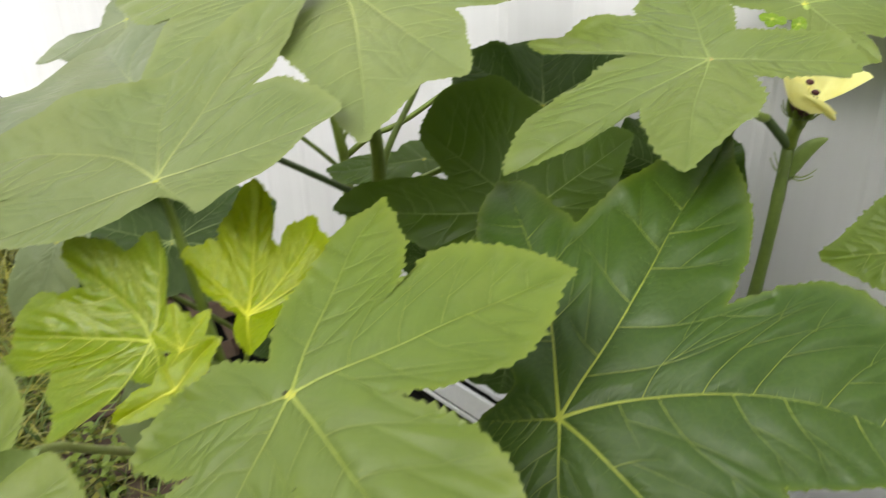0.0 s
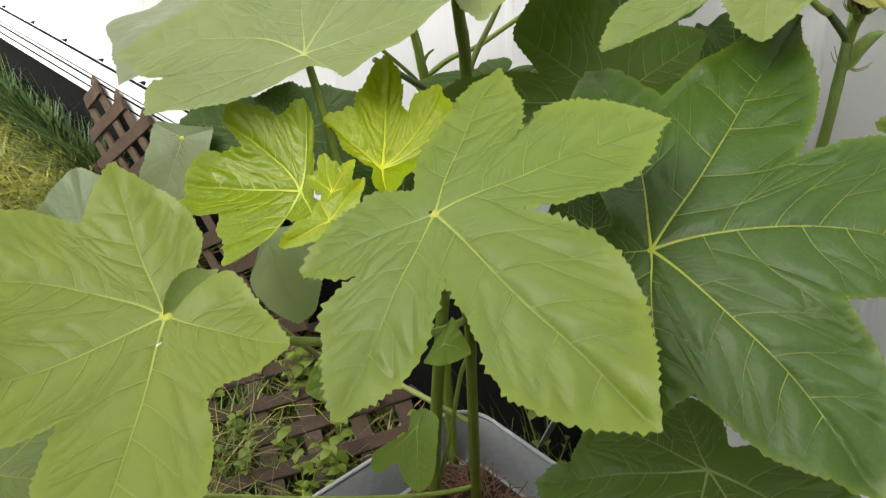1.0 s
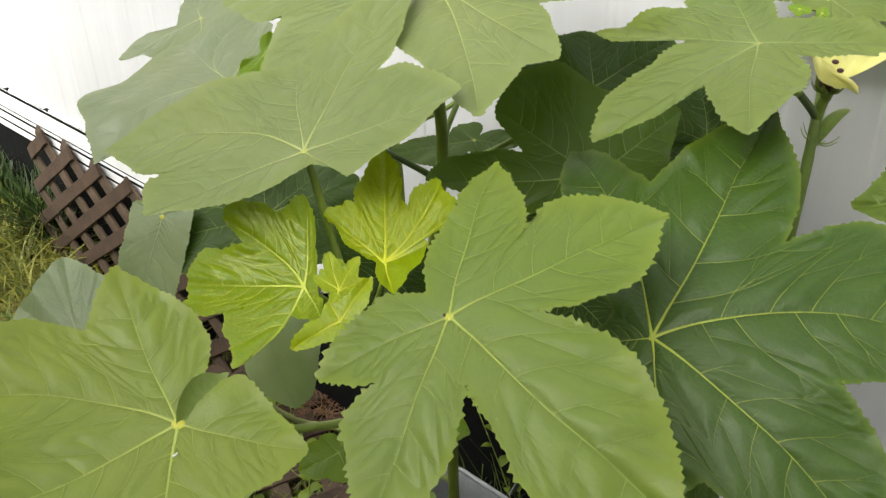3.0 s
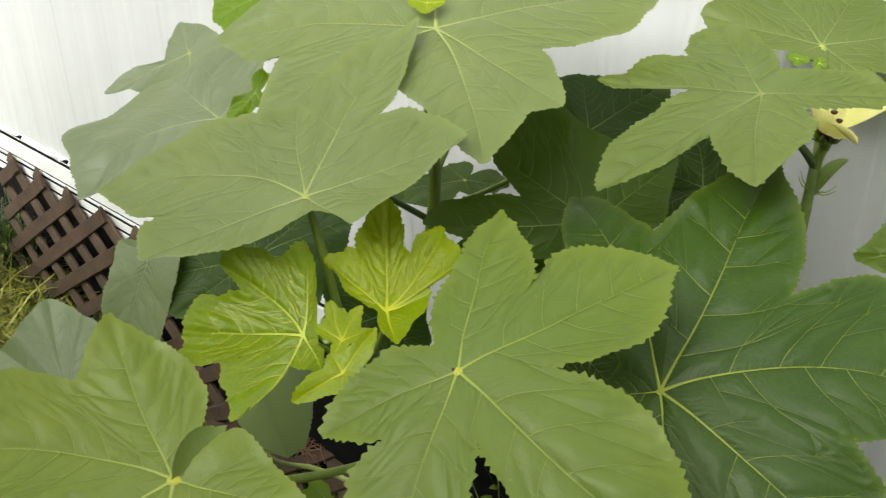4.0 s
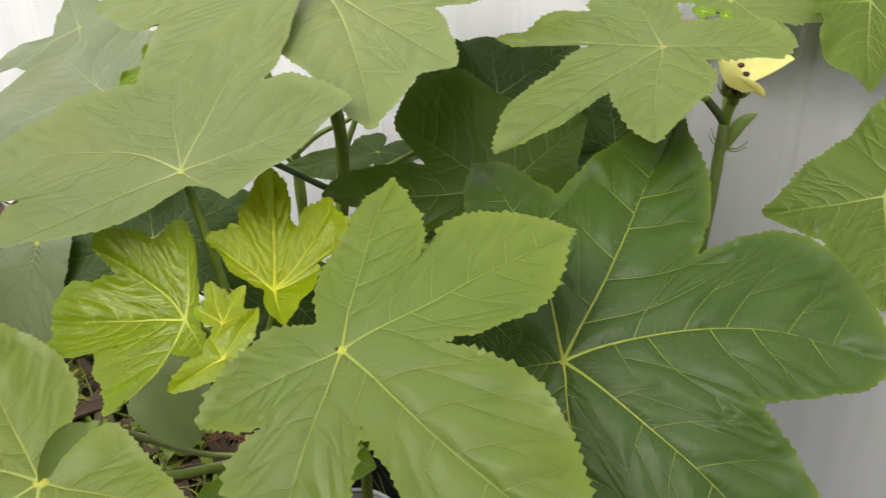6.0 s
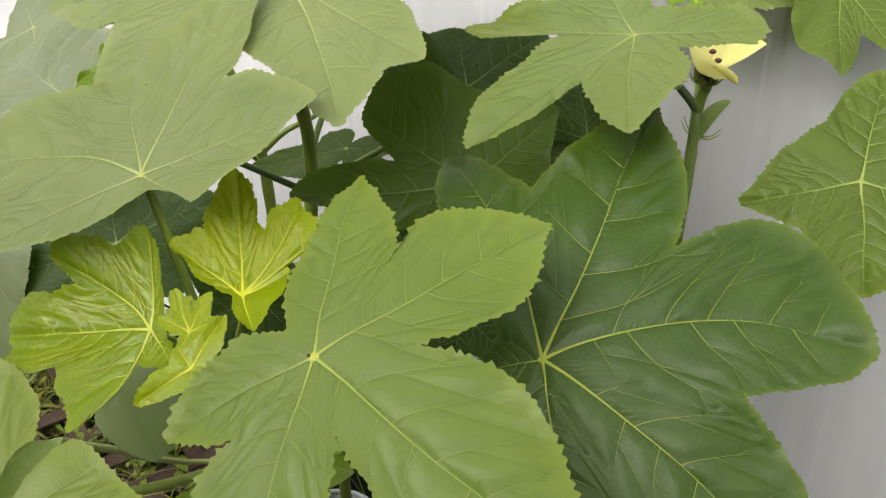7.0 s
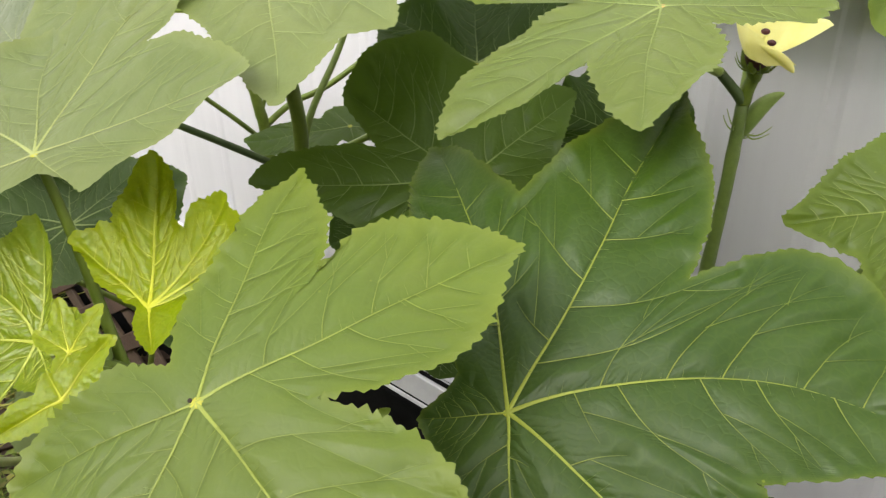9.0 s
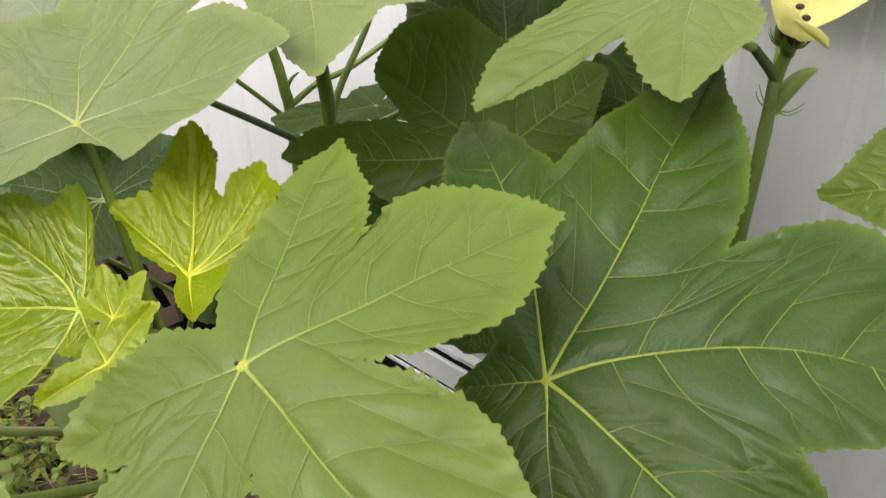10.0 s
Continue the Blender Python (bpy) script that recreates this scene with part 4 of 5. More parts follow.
main_plant = thing("okra_plant", pose(-0.017, 0.97, SOIL_TOP - 0.01), "broad-leaved okra plant with yellow young leaves in the tub", "plant", "okra in the tub")
flower_plant = thing("okra_plant", pose(0.20, 0.80, SOIL_TOP - 0.01), "okra plant with dark leaves and one yellow flower", "plant", "okra in the tub")
back_plant = thing("okra_plant", pose(-0.085, 0.94, SOIL_TOP - 0.01), "tall okra plant growing close to the white wall", "plant", "okra in the tub")
main_stem = stem_of(main_plant, [(-0.029, 0.975, 0.27), (-0.026, 0.92, 0.44), (-0.023, 0.866, 0.66), (-0.020, 0.80, 0.80), (-0.034, 0.70, 0.92), (-0.07, 0.60, 1.02), (-0.097, 0.555, 1.07)], 0.0085, 0.0045)
NODE = (0.330, 0.745, 1.148)
flower_stem = stem_of(flower_plant, [(0.20, 0.80, 0.27), (0.245, 0.76, 0.55), (0.288, 0.71, 0.85), (0.303, 0.705, 0.96), (0.320, 0.725, 1.07), NODE], 0.0060, 0.0048, mat=OLD_STEM)
back_stem = stem_of(back_plant, [(-0.095, 0.94, 0.27), (-0.081, 0.915, 0.52), (-0.055, 0.915, 0.8), (-0.027, 0.94, 1.02), (-0.03, 0.90, 1.14), (-0.03, 0.86, 1.23)], 0.0095, 0.006)
side_stem = stem_of(back_plant, [(-0.07, 1.03, 0.30), (-0.09, 1.10, 0.65), (-0.10, 1.141, 0.922), (-0.106, 1.147, 0.98), (-0.116, 1.155, 1.025), (-0.14, 1.16, 1.10)], 0.0085, 0.0055)


def twig(plant, points, r0, r1, mat):
    base = np.array(plant.matrix_basis.translation)
    line = smooth_line(points, 16) - base
    part("petiole", mesh_of("petiole", *tube(line, np.linspace(r0, r1, 16), 10)), mat, plant)


twig(back_plant, [(-0.115, 0.846, 1.095), (-0.085, 0.880, 1.060), (-0.054, 0.918, 1.021), (-0.034, 0.942, 0.996)], 0.0032, 0.0042, TWIG)
twig(back_plant, [(-0.155, 1.06, 1.04), (-0.115, 1.075, 0.995), (-0.088, 1.11, 0.945)], 0.0026, 0.003, STEM)
twig(back_plant, [(-0.031, 0.955, 1.0), (-0.022, 0.985, 1.04), (0.004, 1.035, 1.085), (0.02, 1.06, 1.12)], 0.0042, 0.003, STEM)
twig(back_plant, [(-0.105, 1.145, 0.955), (-0.068, 1.154, 0.983), (-0.026, 1.165, 0.999), (0.03, 1.187, 1.032), (0.075, 1.20, 1.06)], 0.0042, 0.003, STEM)
twig(back_plant, [(-0.107, 1.147, 0.97), (-0.098, 1.15, 0.99), (-0.088, 1.155, 0.998)], 0.0035, 0.0012, STEM)
twig(main_plant, [(-0.199, 0.440, 1.052), (-0.200, 0.508, 1.034), (-0.204, 0.575, 0.972), (-0.212, 0.66, 0.89), (-0.227, 0.80, 0.75), (-0.241, 0.95, 0.605), (-0.18, 0.98, 0.560), (-0.025, 0.905, 0.53)], 0.0032, 0.0042, PALE_STALK)
twig(main_plant, [(-0.079, 0.93, 0.40), (-0.060, 0.92, 0.50), (-0.040, 0.89, 0.63), (-0.022, 0.86, 0.70)], 0.0036, 0.0030, PETIOLE)

# ---- the leaves: hub, slopes, lobes, cup ----
leaf_a = leaf(main_plant, (-0.007, 0.444, 1.136), (0.256, 0.364), [(28, 0.171, 0, 0.17, 0.23, 0.14, 0.27, 0.27, 0.2, 51, 0.085), (78, 0.154, 0, 0.06, 0.08, 0.05, 0.1, 0.08, 0.07, 127, 0.025), (196, 0.098, 0, 0.21, 0.19, 0.17, 0.08, 0.09, 0.06, 224, 0.058), (247, 0.147, 0, 0.24, 0.19, 0.11, 0.13, 0.19, 0.13, 282, 0.054), (311, 0.197, -0.01, 0.11, 0.23, 0.17, 0.19, 0.21, 0.13, 354, 0.059)], -1.07, "lime", 1, along_stem(main_stem, 0.86), base=1.09, rib=0.68, wave=0.006, quilt=0.0030, tooth=0.0036, hub_size=1.25, label="broad lime-green five-lobed leaf")
leaf(flower_plant, (0.14, 0.493, 1.081), (0.353, 0.598), [(352, 0.214, 0.11, 0.04, 0.08, 0.1, 0.33, 0.37, 0.26, 33, 0.121), (61, 0.25, -0.02, 0.08, 0.09, 0.02, 0.02, 0.03, 0.02, 85, 0.142), (105, 0.232, -0.06, 0.02, 0.04, 0.06, 0.04, 0.07, 0.07, 135, 0.035), (177, 0.051, 0, -0.02, -0.03, -0, 0.04, 0.07, 0.03, 209, 0.043), (270, 0.119, 0, 0.03, 0.06, 0.03, -0.02, -0.05, -0.02, 282, 0.107), (306, 0.212, 0.05, 0.06, 0.09, 0.04, 0.1, 0.16, 0.14, 339, 0.128)], -0.78, "deep", 2, along_stem(flower_stem, 0.80), base=1.04, stalk_radius=0.004, rib=0.85, quilt=0.0036, bends=((104, 15, -0.03),), label="very large dark green lobed leaf with yellow veins")
leaf(main_plant, (-0.121, 0.593, 1.191), (0.264, 0.329), [(316, 0.055, 0, -0.04, -0.09, -0.05, 0.03, 0.04, 0.02, 330, 0.064), (13, 0.131, 0, 0.03, 0.06, 0.05, 0.13, 0.15, 0.14, 53, 0.093), (65, 0.212, 0.06, 0.06, 0.06, 0.05, 0.21, 0.24, 0.15, 93, 0.096), (100, 0.119, 0, 0.03, 0.06, 0.04, 0.05, 0.1, 0.06, 113, 0.115), (166, 0.189, -0.14, 0.11, 0.14, 0.12, 0.14, 0.09, 0.05, 176, 0.123), (198, 0.133, 0, 0.12, 0.14, 0.07, 0.11, 0.11, 0.08, 295, 0.019)], 0.15, "hazy", 3, along_stem(main_stem, 1.055), base=0.75, stalk=STEM, stalk_radius=0.0036, rib=0.75, quilt=0.0022, label="broad pale green lobed leaf held level")
leaf_d = leaf(main_plant, (-0.196, 0.424, 1.063), (-0.04, 0.42), [(346, 0.097, 0, -0.03, 0.06, 0.05, 0.39, 0.29, 0.16, 73, 0.006), (119, 0.131, 0.02, 0.26, 0.3, 0.19, 0.06, 0.07, 0.04, 139, 0.102), (177, 0.15, -0.08, 0.24, 0.33, 0.19, 0.03, 0.06, 0.04, 193, 0.133), (213, 0.157, 0.02, 0.08, 0.11, 0.06, 0.28, 0.25, 0.14, 244, 0.097), (274, 0.182, -0.01, 0.13, 0.18, 0.09, 0.19, 0.28, 0.24, 305, 0.079)], 1, "soft", 4, along_stem(main_stem, 0.80), base=0.75, stalk_radius=0.0042, rib=0.9, quilt=0.0026, hub_size=1.7, label="broad lime-green leaf with yellow hub")
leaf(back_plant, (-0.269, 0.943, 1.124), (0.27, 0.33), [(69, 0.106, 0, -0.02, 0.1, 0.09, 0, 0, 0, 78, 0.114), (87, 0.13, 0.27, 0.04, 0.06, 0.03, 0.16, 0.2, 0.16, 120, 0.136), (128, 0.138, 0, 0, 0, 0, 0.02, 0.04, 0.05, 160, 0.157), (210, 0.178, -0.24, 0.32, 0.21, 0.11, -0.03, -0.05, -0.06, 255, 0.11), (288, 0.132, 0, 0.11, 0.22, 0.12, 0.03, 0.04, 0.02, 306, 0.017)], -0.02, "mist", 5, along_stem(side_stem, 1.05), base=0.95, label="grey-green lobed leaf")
leaf(back_plant, (-0.022, 0.781, 1.269), (0.05, 0.26), [(281, 0.188, 0.04, 0.03, 0.04, 0.04, -0.05, -0, -0.01, 306, 0.153), (311, 0.158, 0, 0.02, 0.04, 0.02, 0.08, 0.04, 0.05, 334, 0.1), (23, 0.251, 0, 0.12, 0.15, 0.09, 0.11, 0.23, 0.17, 69, 0.15), (90, 0.30, 0, 0.07, 0.13, 0.09, 0.05, 0.1, 0.08, 118, 0.14), (163, 0.231, 0, 0.09, 0.19, 0.2, 0.14, 0.11, 0.06, 180, 0.143), (205, 0.174, 0, 0.06, 0.11, 0.09, -0.12, 0.02, 0, 264, 0.115)], -0.35, "hazy", 6, along_stem(back_stem, 1.22), base=1, quilt=0.0028, bends=((205, 30, -0.11), (163, 25, -0.035)), label="large lime-green drooping top leaf")
leaf(flower_plant, (0.246, 0.682, 1.24), (0.23, 0.218), [(342, 0.098, 0, 0.11, 0.21, 0.19, 0.08, 0.15, 0.16, 52, 0.035), (91, 0.133, 0, 0.09, 0.11, 0.08, 0.16, 0.23, 0.2, 116, 0.092), (151, 0.144, -0.02, 0.15, 0.19, 0.06, -0.03, 0.05, 0.11, 153, 0.056), (206, 0.162, 0, 0.07, 0.15, 0.12, 0.05, 0.09, 0.05, 221, 0.068), (253, 0.112, 0, 0.07, 0.1, 0.09, 0.2, 0.19, 0.1, 306, 0.037)], -0.55, "cool", 7, (0.306, 0.735, 1.176), base=0.93, knot=HUB_RED, rib=0.7, quilt=0.0026, tooth=0.0034, label="light green leaf with reddish hub")
leaf(flower_plant, (0.352, 0.833, 1.237), (0.05, 0.5), [(9, 0.13, 0.39, 0.62, 0.88), (53, 0.095, 0.48, 0.61, 0.88), (109, 0.095, 0.62, 0.44, 0.88), (155, 0.119, 0.62, 0.2, 0.88), (198, 0.034, 0.62, 0.42, 0.88), (304, 0.082, 0.42, 0.14, 0.88)], -0.2, "cool", 8, (0.352, 0.83, 1.232), base=0.85, stalk=STEM, stalk_radius=0.0036, rib=0.85, label="light green upper leaf held level")
leaf(main_plant, (-0.122, 0.538, 1.101), (0.43, 0.67), [(83, 0.066, 0, -0, 0.03, 0.06, 0.01, 0.04, 0.05, 103, 0.056), (137, 0.075, -0.07, 0.17, 0.23, 0.2, -0.01, -0.02, -0.01, 140, 0.053), (180, 0.08, -0.05, 0.13, 0.29, 0.2, 0.45, 0.36, 0.18, 202, 0.055), (247, 0.079, 0, 0.05, 0.04, 0.02, 0.04, 0.01, -0.02, 250, 0.025), (303, 0.041, 0, 0.01, 0.02, 0.02, 0.16, 0.17, 0.08, 320, 0.018)], 4.98, "pale", 9, along_stem(main_stem, 1.04), base=0.99, stalk_radius=0.0022, wave=0.005, quilt=0.003, tooth=0.0024, ragged=0.0016, fold=0.009, rib=1.5, label="glossy pale yellow-green young leaf")
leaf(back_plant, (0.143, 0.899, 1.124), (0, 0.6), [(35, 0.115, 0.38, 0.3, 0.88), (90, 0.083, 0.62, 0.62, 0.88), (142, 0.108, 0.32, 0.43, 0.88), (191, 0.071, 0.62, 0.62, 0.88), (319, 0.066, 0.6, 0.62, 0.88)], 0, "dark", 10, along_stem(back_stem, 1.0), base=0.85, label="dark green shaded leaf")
leaf(flower_plant, (0.418, 0.616, 1.133), (0.21, 0.53), [(182, 0.096, 0, 0.04, 0.07, 0.04, 0.02, 0.04, 0.06, 207, 0.064), (252, 0.105, 0, 0.07, 0.08, 0.09, 0.1, 0.14, 0.12, 292, 0.07), (327, 0.092, 0, 0.13, 0.09, 0.04, 0.07, 0.14, 0.08, 25, 0.075), (62, 0.118, 0, 0.03, 0.04, 0.02, 0.07, 0.11, 0.11, 96, 0.061)], -0.33, "mid", 11, along_stem(flower_stem, 0.90), base=0.85, knot=HUB_RED, rib=1.1, quilt=0.003, tooth=0.0026, label="mid-green toothed leaf with reddish hub")
leaf(flower_plant, (0.457, 0.772, 1.246), (0, 0.8), [(50, 0.084, 0.62, 0.61, 0.88), (180, 0.053, 0.62, 0.62, 0.88), (255, 0.096, 0.45, 0.18, 0.88), (294, 0.08, 0.17, 0.62, 0.88)], -0.3, "mid", 12, (0.352, 0.87, 1.215), base=0.85, stalk=STEM, stalk_radius=0.0018, label="hanging mid-green leaf")
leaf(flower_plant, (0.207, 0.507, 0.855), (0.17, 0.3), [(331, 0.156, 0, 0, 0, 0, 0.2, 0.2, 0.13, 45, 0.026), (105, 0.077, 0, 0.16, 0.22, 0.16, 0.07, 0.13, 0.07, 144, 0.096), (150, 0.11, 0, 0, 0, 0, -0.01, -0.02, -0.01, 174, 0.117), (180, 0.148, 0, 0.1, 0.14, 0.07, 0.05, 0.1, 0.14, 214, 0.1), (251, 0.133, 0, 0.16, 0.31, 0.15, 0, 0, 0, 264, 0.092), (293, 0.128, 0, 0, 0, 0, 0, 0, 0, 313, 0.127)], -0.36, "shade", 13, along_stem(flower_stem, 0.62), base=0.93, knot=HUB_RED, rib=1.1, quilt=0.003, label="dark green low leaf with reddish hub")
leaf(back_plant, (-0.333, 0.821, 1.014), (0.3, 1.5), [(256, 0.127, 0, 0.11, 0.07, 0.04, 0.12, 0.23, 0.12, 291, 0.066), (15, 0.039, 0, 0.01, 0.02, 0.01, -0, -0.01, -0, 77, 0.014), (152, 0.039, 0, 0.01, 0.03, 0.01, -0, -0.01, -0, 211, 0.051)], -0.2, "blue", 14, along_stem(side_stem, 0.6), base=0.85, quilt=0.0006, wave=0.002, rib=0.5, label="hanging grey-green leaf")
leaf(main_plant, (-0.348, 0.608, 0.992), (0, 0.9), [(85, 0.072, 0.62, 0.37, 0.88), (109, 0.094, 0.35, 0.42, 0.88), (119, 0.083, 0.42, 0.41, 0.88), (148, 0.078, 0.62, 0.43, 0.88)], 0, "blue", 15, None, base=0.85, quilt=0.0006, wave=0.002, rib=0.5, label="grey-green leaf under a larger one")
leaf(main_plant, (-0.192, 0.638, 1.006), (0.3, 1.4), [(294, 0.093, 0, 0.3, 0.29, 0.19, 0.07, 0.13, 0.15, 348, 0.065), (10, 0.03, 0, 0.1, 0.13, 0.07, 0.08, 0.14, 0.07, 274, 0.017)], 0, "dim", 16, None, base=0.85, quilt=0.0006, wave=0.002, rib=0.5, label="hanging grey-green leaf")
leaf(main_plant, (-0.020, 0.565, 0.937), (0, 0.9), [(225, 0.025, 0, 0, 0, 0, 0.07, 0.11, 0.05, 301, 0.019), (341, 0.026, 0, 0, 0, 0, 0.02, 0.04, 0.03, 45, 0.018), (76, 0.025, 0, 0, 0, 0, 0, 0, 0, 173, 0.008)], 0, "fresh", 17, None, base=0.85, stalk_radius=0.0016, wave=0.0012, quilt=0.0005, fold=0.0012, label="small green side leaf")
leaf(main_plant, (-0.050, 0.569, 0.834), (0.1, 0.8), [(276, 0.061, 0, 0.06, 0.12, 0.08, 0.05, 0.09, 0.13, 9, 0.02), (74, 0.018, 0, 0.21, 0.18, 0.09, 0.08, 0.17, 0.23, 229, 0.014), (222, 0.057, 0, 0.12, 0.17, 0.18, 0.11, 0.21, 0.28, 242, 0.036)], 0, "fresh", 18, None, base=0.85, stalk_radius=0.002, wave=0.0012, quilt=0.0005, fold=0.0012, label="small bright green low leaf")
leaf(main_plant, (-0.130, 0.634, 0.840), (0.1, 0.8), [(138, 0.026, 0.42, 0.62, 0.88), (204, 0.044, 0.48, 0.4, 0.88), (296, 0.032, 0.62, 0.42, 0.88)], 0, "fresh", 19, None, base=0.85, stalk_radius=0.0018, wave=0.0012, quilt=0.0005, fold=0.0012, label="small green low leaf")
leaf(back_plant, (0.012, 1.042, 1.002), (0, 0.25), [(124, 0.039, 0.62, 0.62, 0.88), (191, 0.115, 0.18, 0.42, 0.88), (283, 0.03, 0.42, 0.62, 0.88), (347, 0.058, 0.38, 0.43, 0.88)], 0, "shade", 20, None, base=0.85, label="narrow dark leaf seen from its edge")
leaf(main_plant, (-0.059, 0.548, 1.116), (0.14, 0.44), [(17, 0.035, 0, 0.12, 0.22, 0.11, 0, 0, 0, 34, 0.03), (29, 0.073, 0, 0.08, 0.11, 0.05, 0, 0, 0, 42, 0.066), (50, 0.072, 0, 0, 0, 0, 0.2, 0.22, 0.14, 63, 0.045), (88, 0.086, 0, -0.07, 0.04, 0.06, 0.12, 0.16, 0.12, 116, 0.051), (139, 0.06, 0, 0.06, 0.09, 0.05, 0.04, 0.07, 0.03, 181, 0.006), (286, 0.034, 0, 0.1, 0.12, 0.1, 0.11, 0.09, 0.04, 324, 0.025)], 3.79, "yellow", 21, along_stem(main_stem, 1.04), base=0.99, stalk_radius=0.0018, wave=0.004, quilt=0.0028, tooth=0.0024, ragged=0.0016, fold=0.008, rib=1.4, label="bright yellow young leaf")
leaf(main_plant, (-0.086, 0.478, 1.110), (0.05, 0.8), [(56, 0.039, 0, 0.08, 0.11, 0.11, -0.01, 0.02, 0.05, 105, 0.012), (123, 0.018, 0, 0, 0, 0, 0, 0, 0, 166, 0.013), (211, 0.039, 0, 0.1, 0.13, 0.12, 0.02, 0.03, 0.02, 271, 0.012)], 0.2, "yellow", 22, along_stem(main_stem, 1.06), base=0.85, stalk_radius=0.0014, quilt=0.001, tooth=0.0036, ragged=0.0012, wave=0.0015, rib=1.2, label="small bright yellow leaf at the growing tip")
leaf(main_plant, (-0.089, 0.505, 1.119), (-0.2, 0.6), [(22, 0.024, 0.22, 0.2, 0.88), (66, 0.030, 0.19, 0.19, 0.88), (108, 0.031, 0.18, 0.2, 0.88), (152, 0.022, 0.22, 0.22, 0.88), (246, 0.014, 0.3, 0.3, 0.88)], 0.2, "yellow", 23, along_stem(main_stem, 1.06), base=0.85, stalk_radius=0.0012, quilt=0.0006, tooth=0.0036, ragged=0.0012, wave=0.001, fold=0.002, label="tiny bright yellow leaf at the growing tip")
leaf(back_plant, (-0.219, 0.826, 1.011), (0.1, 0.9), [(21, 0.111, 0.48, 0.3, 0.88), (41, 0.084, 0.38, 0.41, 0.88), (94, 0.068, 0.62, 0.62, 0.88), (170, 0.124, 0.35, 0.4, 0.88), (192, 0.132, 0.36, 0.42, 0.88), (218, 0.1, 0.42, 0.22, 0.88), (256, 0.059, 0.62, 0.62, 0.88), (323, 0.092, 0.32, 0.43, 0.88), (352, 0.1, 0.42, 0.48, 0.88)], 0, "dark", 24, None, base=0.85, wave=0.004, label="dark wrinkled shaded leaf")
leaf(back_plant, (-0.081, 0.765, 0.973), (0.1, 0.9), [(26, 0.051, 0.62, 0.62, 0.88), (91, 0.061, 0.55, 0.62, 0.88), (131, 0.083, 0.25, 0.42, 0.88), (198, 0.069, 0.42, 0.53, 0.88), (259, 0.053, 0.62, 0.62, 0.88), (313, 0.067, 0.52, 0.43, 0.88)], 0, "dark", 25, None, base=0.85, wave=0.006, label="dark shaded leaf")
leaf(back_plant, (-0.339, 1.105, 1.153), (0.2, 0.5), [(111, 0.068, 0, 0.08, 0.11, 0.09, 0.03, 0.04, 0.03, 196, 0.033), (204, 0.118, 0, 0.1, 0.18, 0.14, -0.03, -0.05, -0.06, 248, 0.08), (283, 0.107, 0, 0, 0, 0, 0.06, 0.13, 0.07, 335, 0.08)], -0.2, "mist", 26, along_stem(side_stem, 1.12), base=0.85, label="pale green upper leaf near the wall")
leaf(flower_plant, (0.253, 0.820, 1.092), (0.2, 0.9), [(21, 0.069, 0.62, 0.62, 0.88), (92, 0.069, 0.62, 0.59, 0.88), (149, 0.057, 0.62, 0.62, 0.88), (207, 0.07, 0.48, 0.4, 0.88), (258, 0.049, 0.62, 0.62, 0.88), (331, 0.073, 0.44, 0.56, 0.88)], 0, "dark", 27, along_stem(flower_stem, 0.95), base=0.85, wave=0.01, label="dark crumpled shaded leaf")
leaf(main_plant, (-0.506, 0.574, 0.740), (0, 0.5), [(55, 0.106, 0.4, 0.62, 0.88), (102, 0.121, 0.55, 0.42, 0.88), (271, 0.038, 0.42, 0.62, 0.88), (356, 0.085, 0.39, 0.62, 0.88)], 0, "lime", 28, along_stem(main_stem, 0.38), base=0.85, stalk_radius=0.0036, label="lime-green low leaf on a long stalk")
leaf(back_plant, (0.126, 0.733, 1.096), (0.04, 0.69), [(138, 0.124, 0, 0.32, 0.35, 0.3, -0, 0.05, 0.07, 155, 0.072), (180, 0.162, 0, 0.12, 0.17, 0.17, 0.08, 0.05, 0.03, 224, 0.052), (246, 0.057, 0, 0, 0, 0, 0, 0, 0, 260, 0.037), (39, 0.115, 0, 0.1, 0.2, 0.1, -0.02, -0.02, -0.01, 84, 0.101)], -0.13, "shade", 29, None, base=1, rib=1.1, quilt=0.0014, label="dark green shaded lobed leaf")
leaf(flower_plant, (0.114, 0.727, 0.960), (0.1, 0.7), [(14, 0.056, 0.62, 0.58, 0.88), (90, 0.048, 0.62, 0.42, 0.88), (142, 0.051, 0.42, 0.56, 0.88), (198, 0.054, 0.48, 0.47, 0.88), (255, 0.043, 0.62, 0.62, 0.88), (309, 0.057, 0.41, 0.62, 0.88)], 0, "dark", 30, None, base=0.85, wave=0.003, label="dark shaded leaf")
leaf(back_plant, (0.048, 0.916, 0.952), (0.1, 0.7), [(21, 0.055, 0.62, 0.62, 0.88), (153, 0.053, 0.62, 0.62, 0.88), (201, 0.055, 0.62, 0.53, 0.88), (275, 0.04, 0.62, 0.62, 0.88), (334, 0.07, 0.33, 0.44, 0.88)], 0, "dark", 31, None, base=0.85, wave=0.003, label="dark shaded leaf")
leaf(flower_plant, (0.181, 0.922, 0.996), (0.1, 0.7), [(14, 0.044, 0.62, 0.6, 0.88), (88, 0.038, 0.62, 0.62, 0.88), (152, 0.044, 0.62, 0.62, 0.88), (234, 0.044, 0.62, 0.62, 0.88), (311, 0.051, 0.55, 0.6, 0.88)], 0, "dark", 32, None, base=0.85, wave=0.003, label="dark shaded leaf")
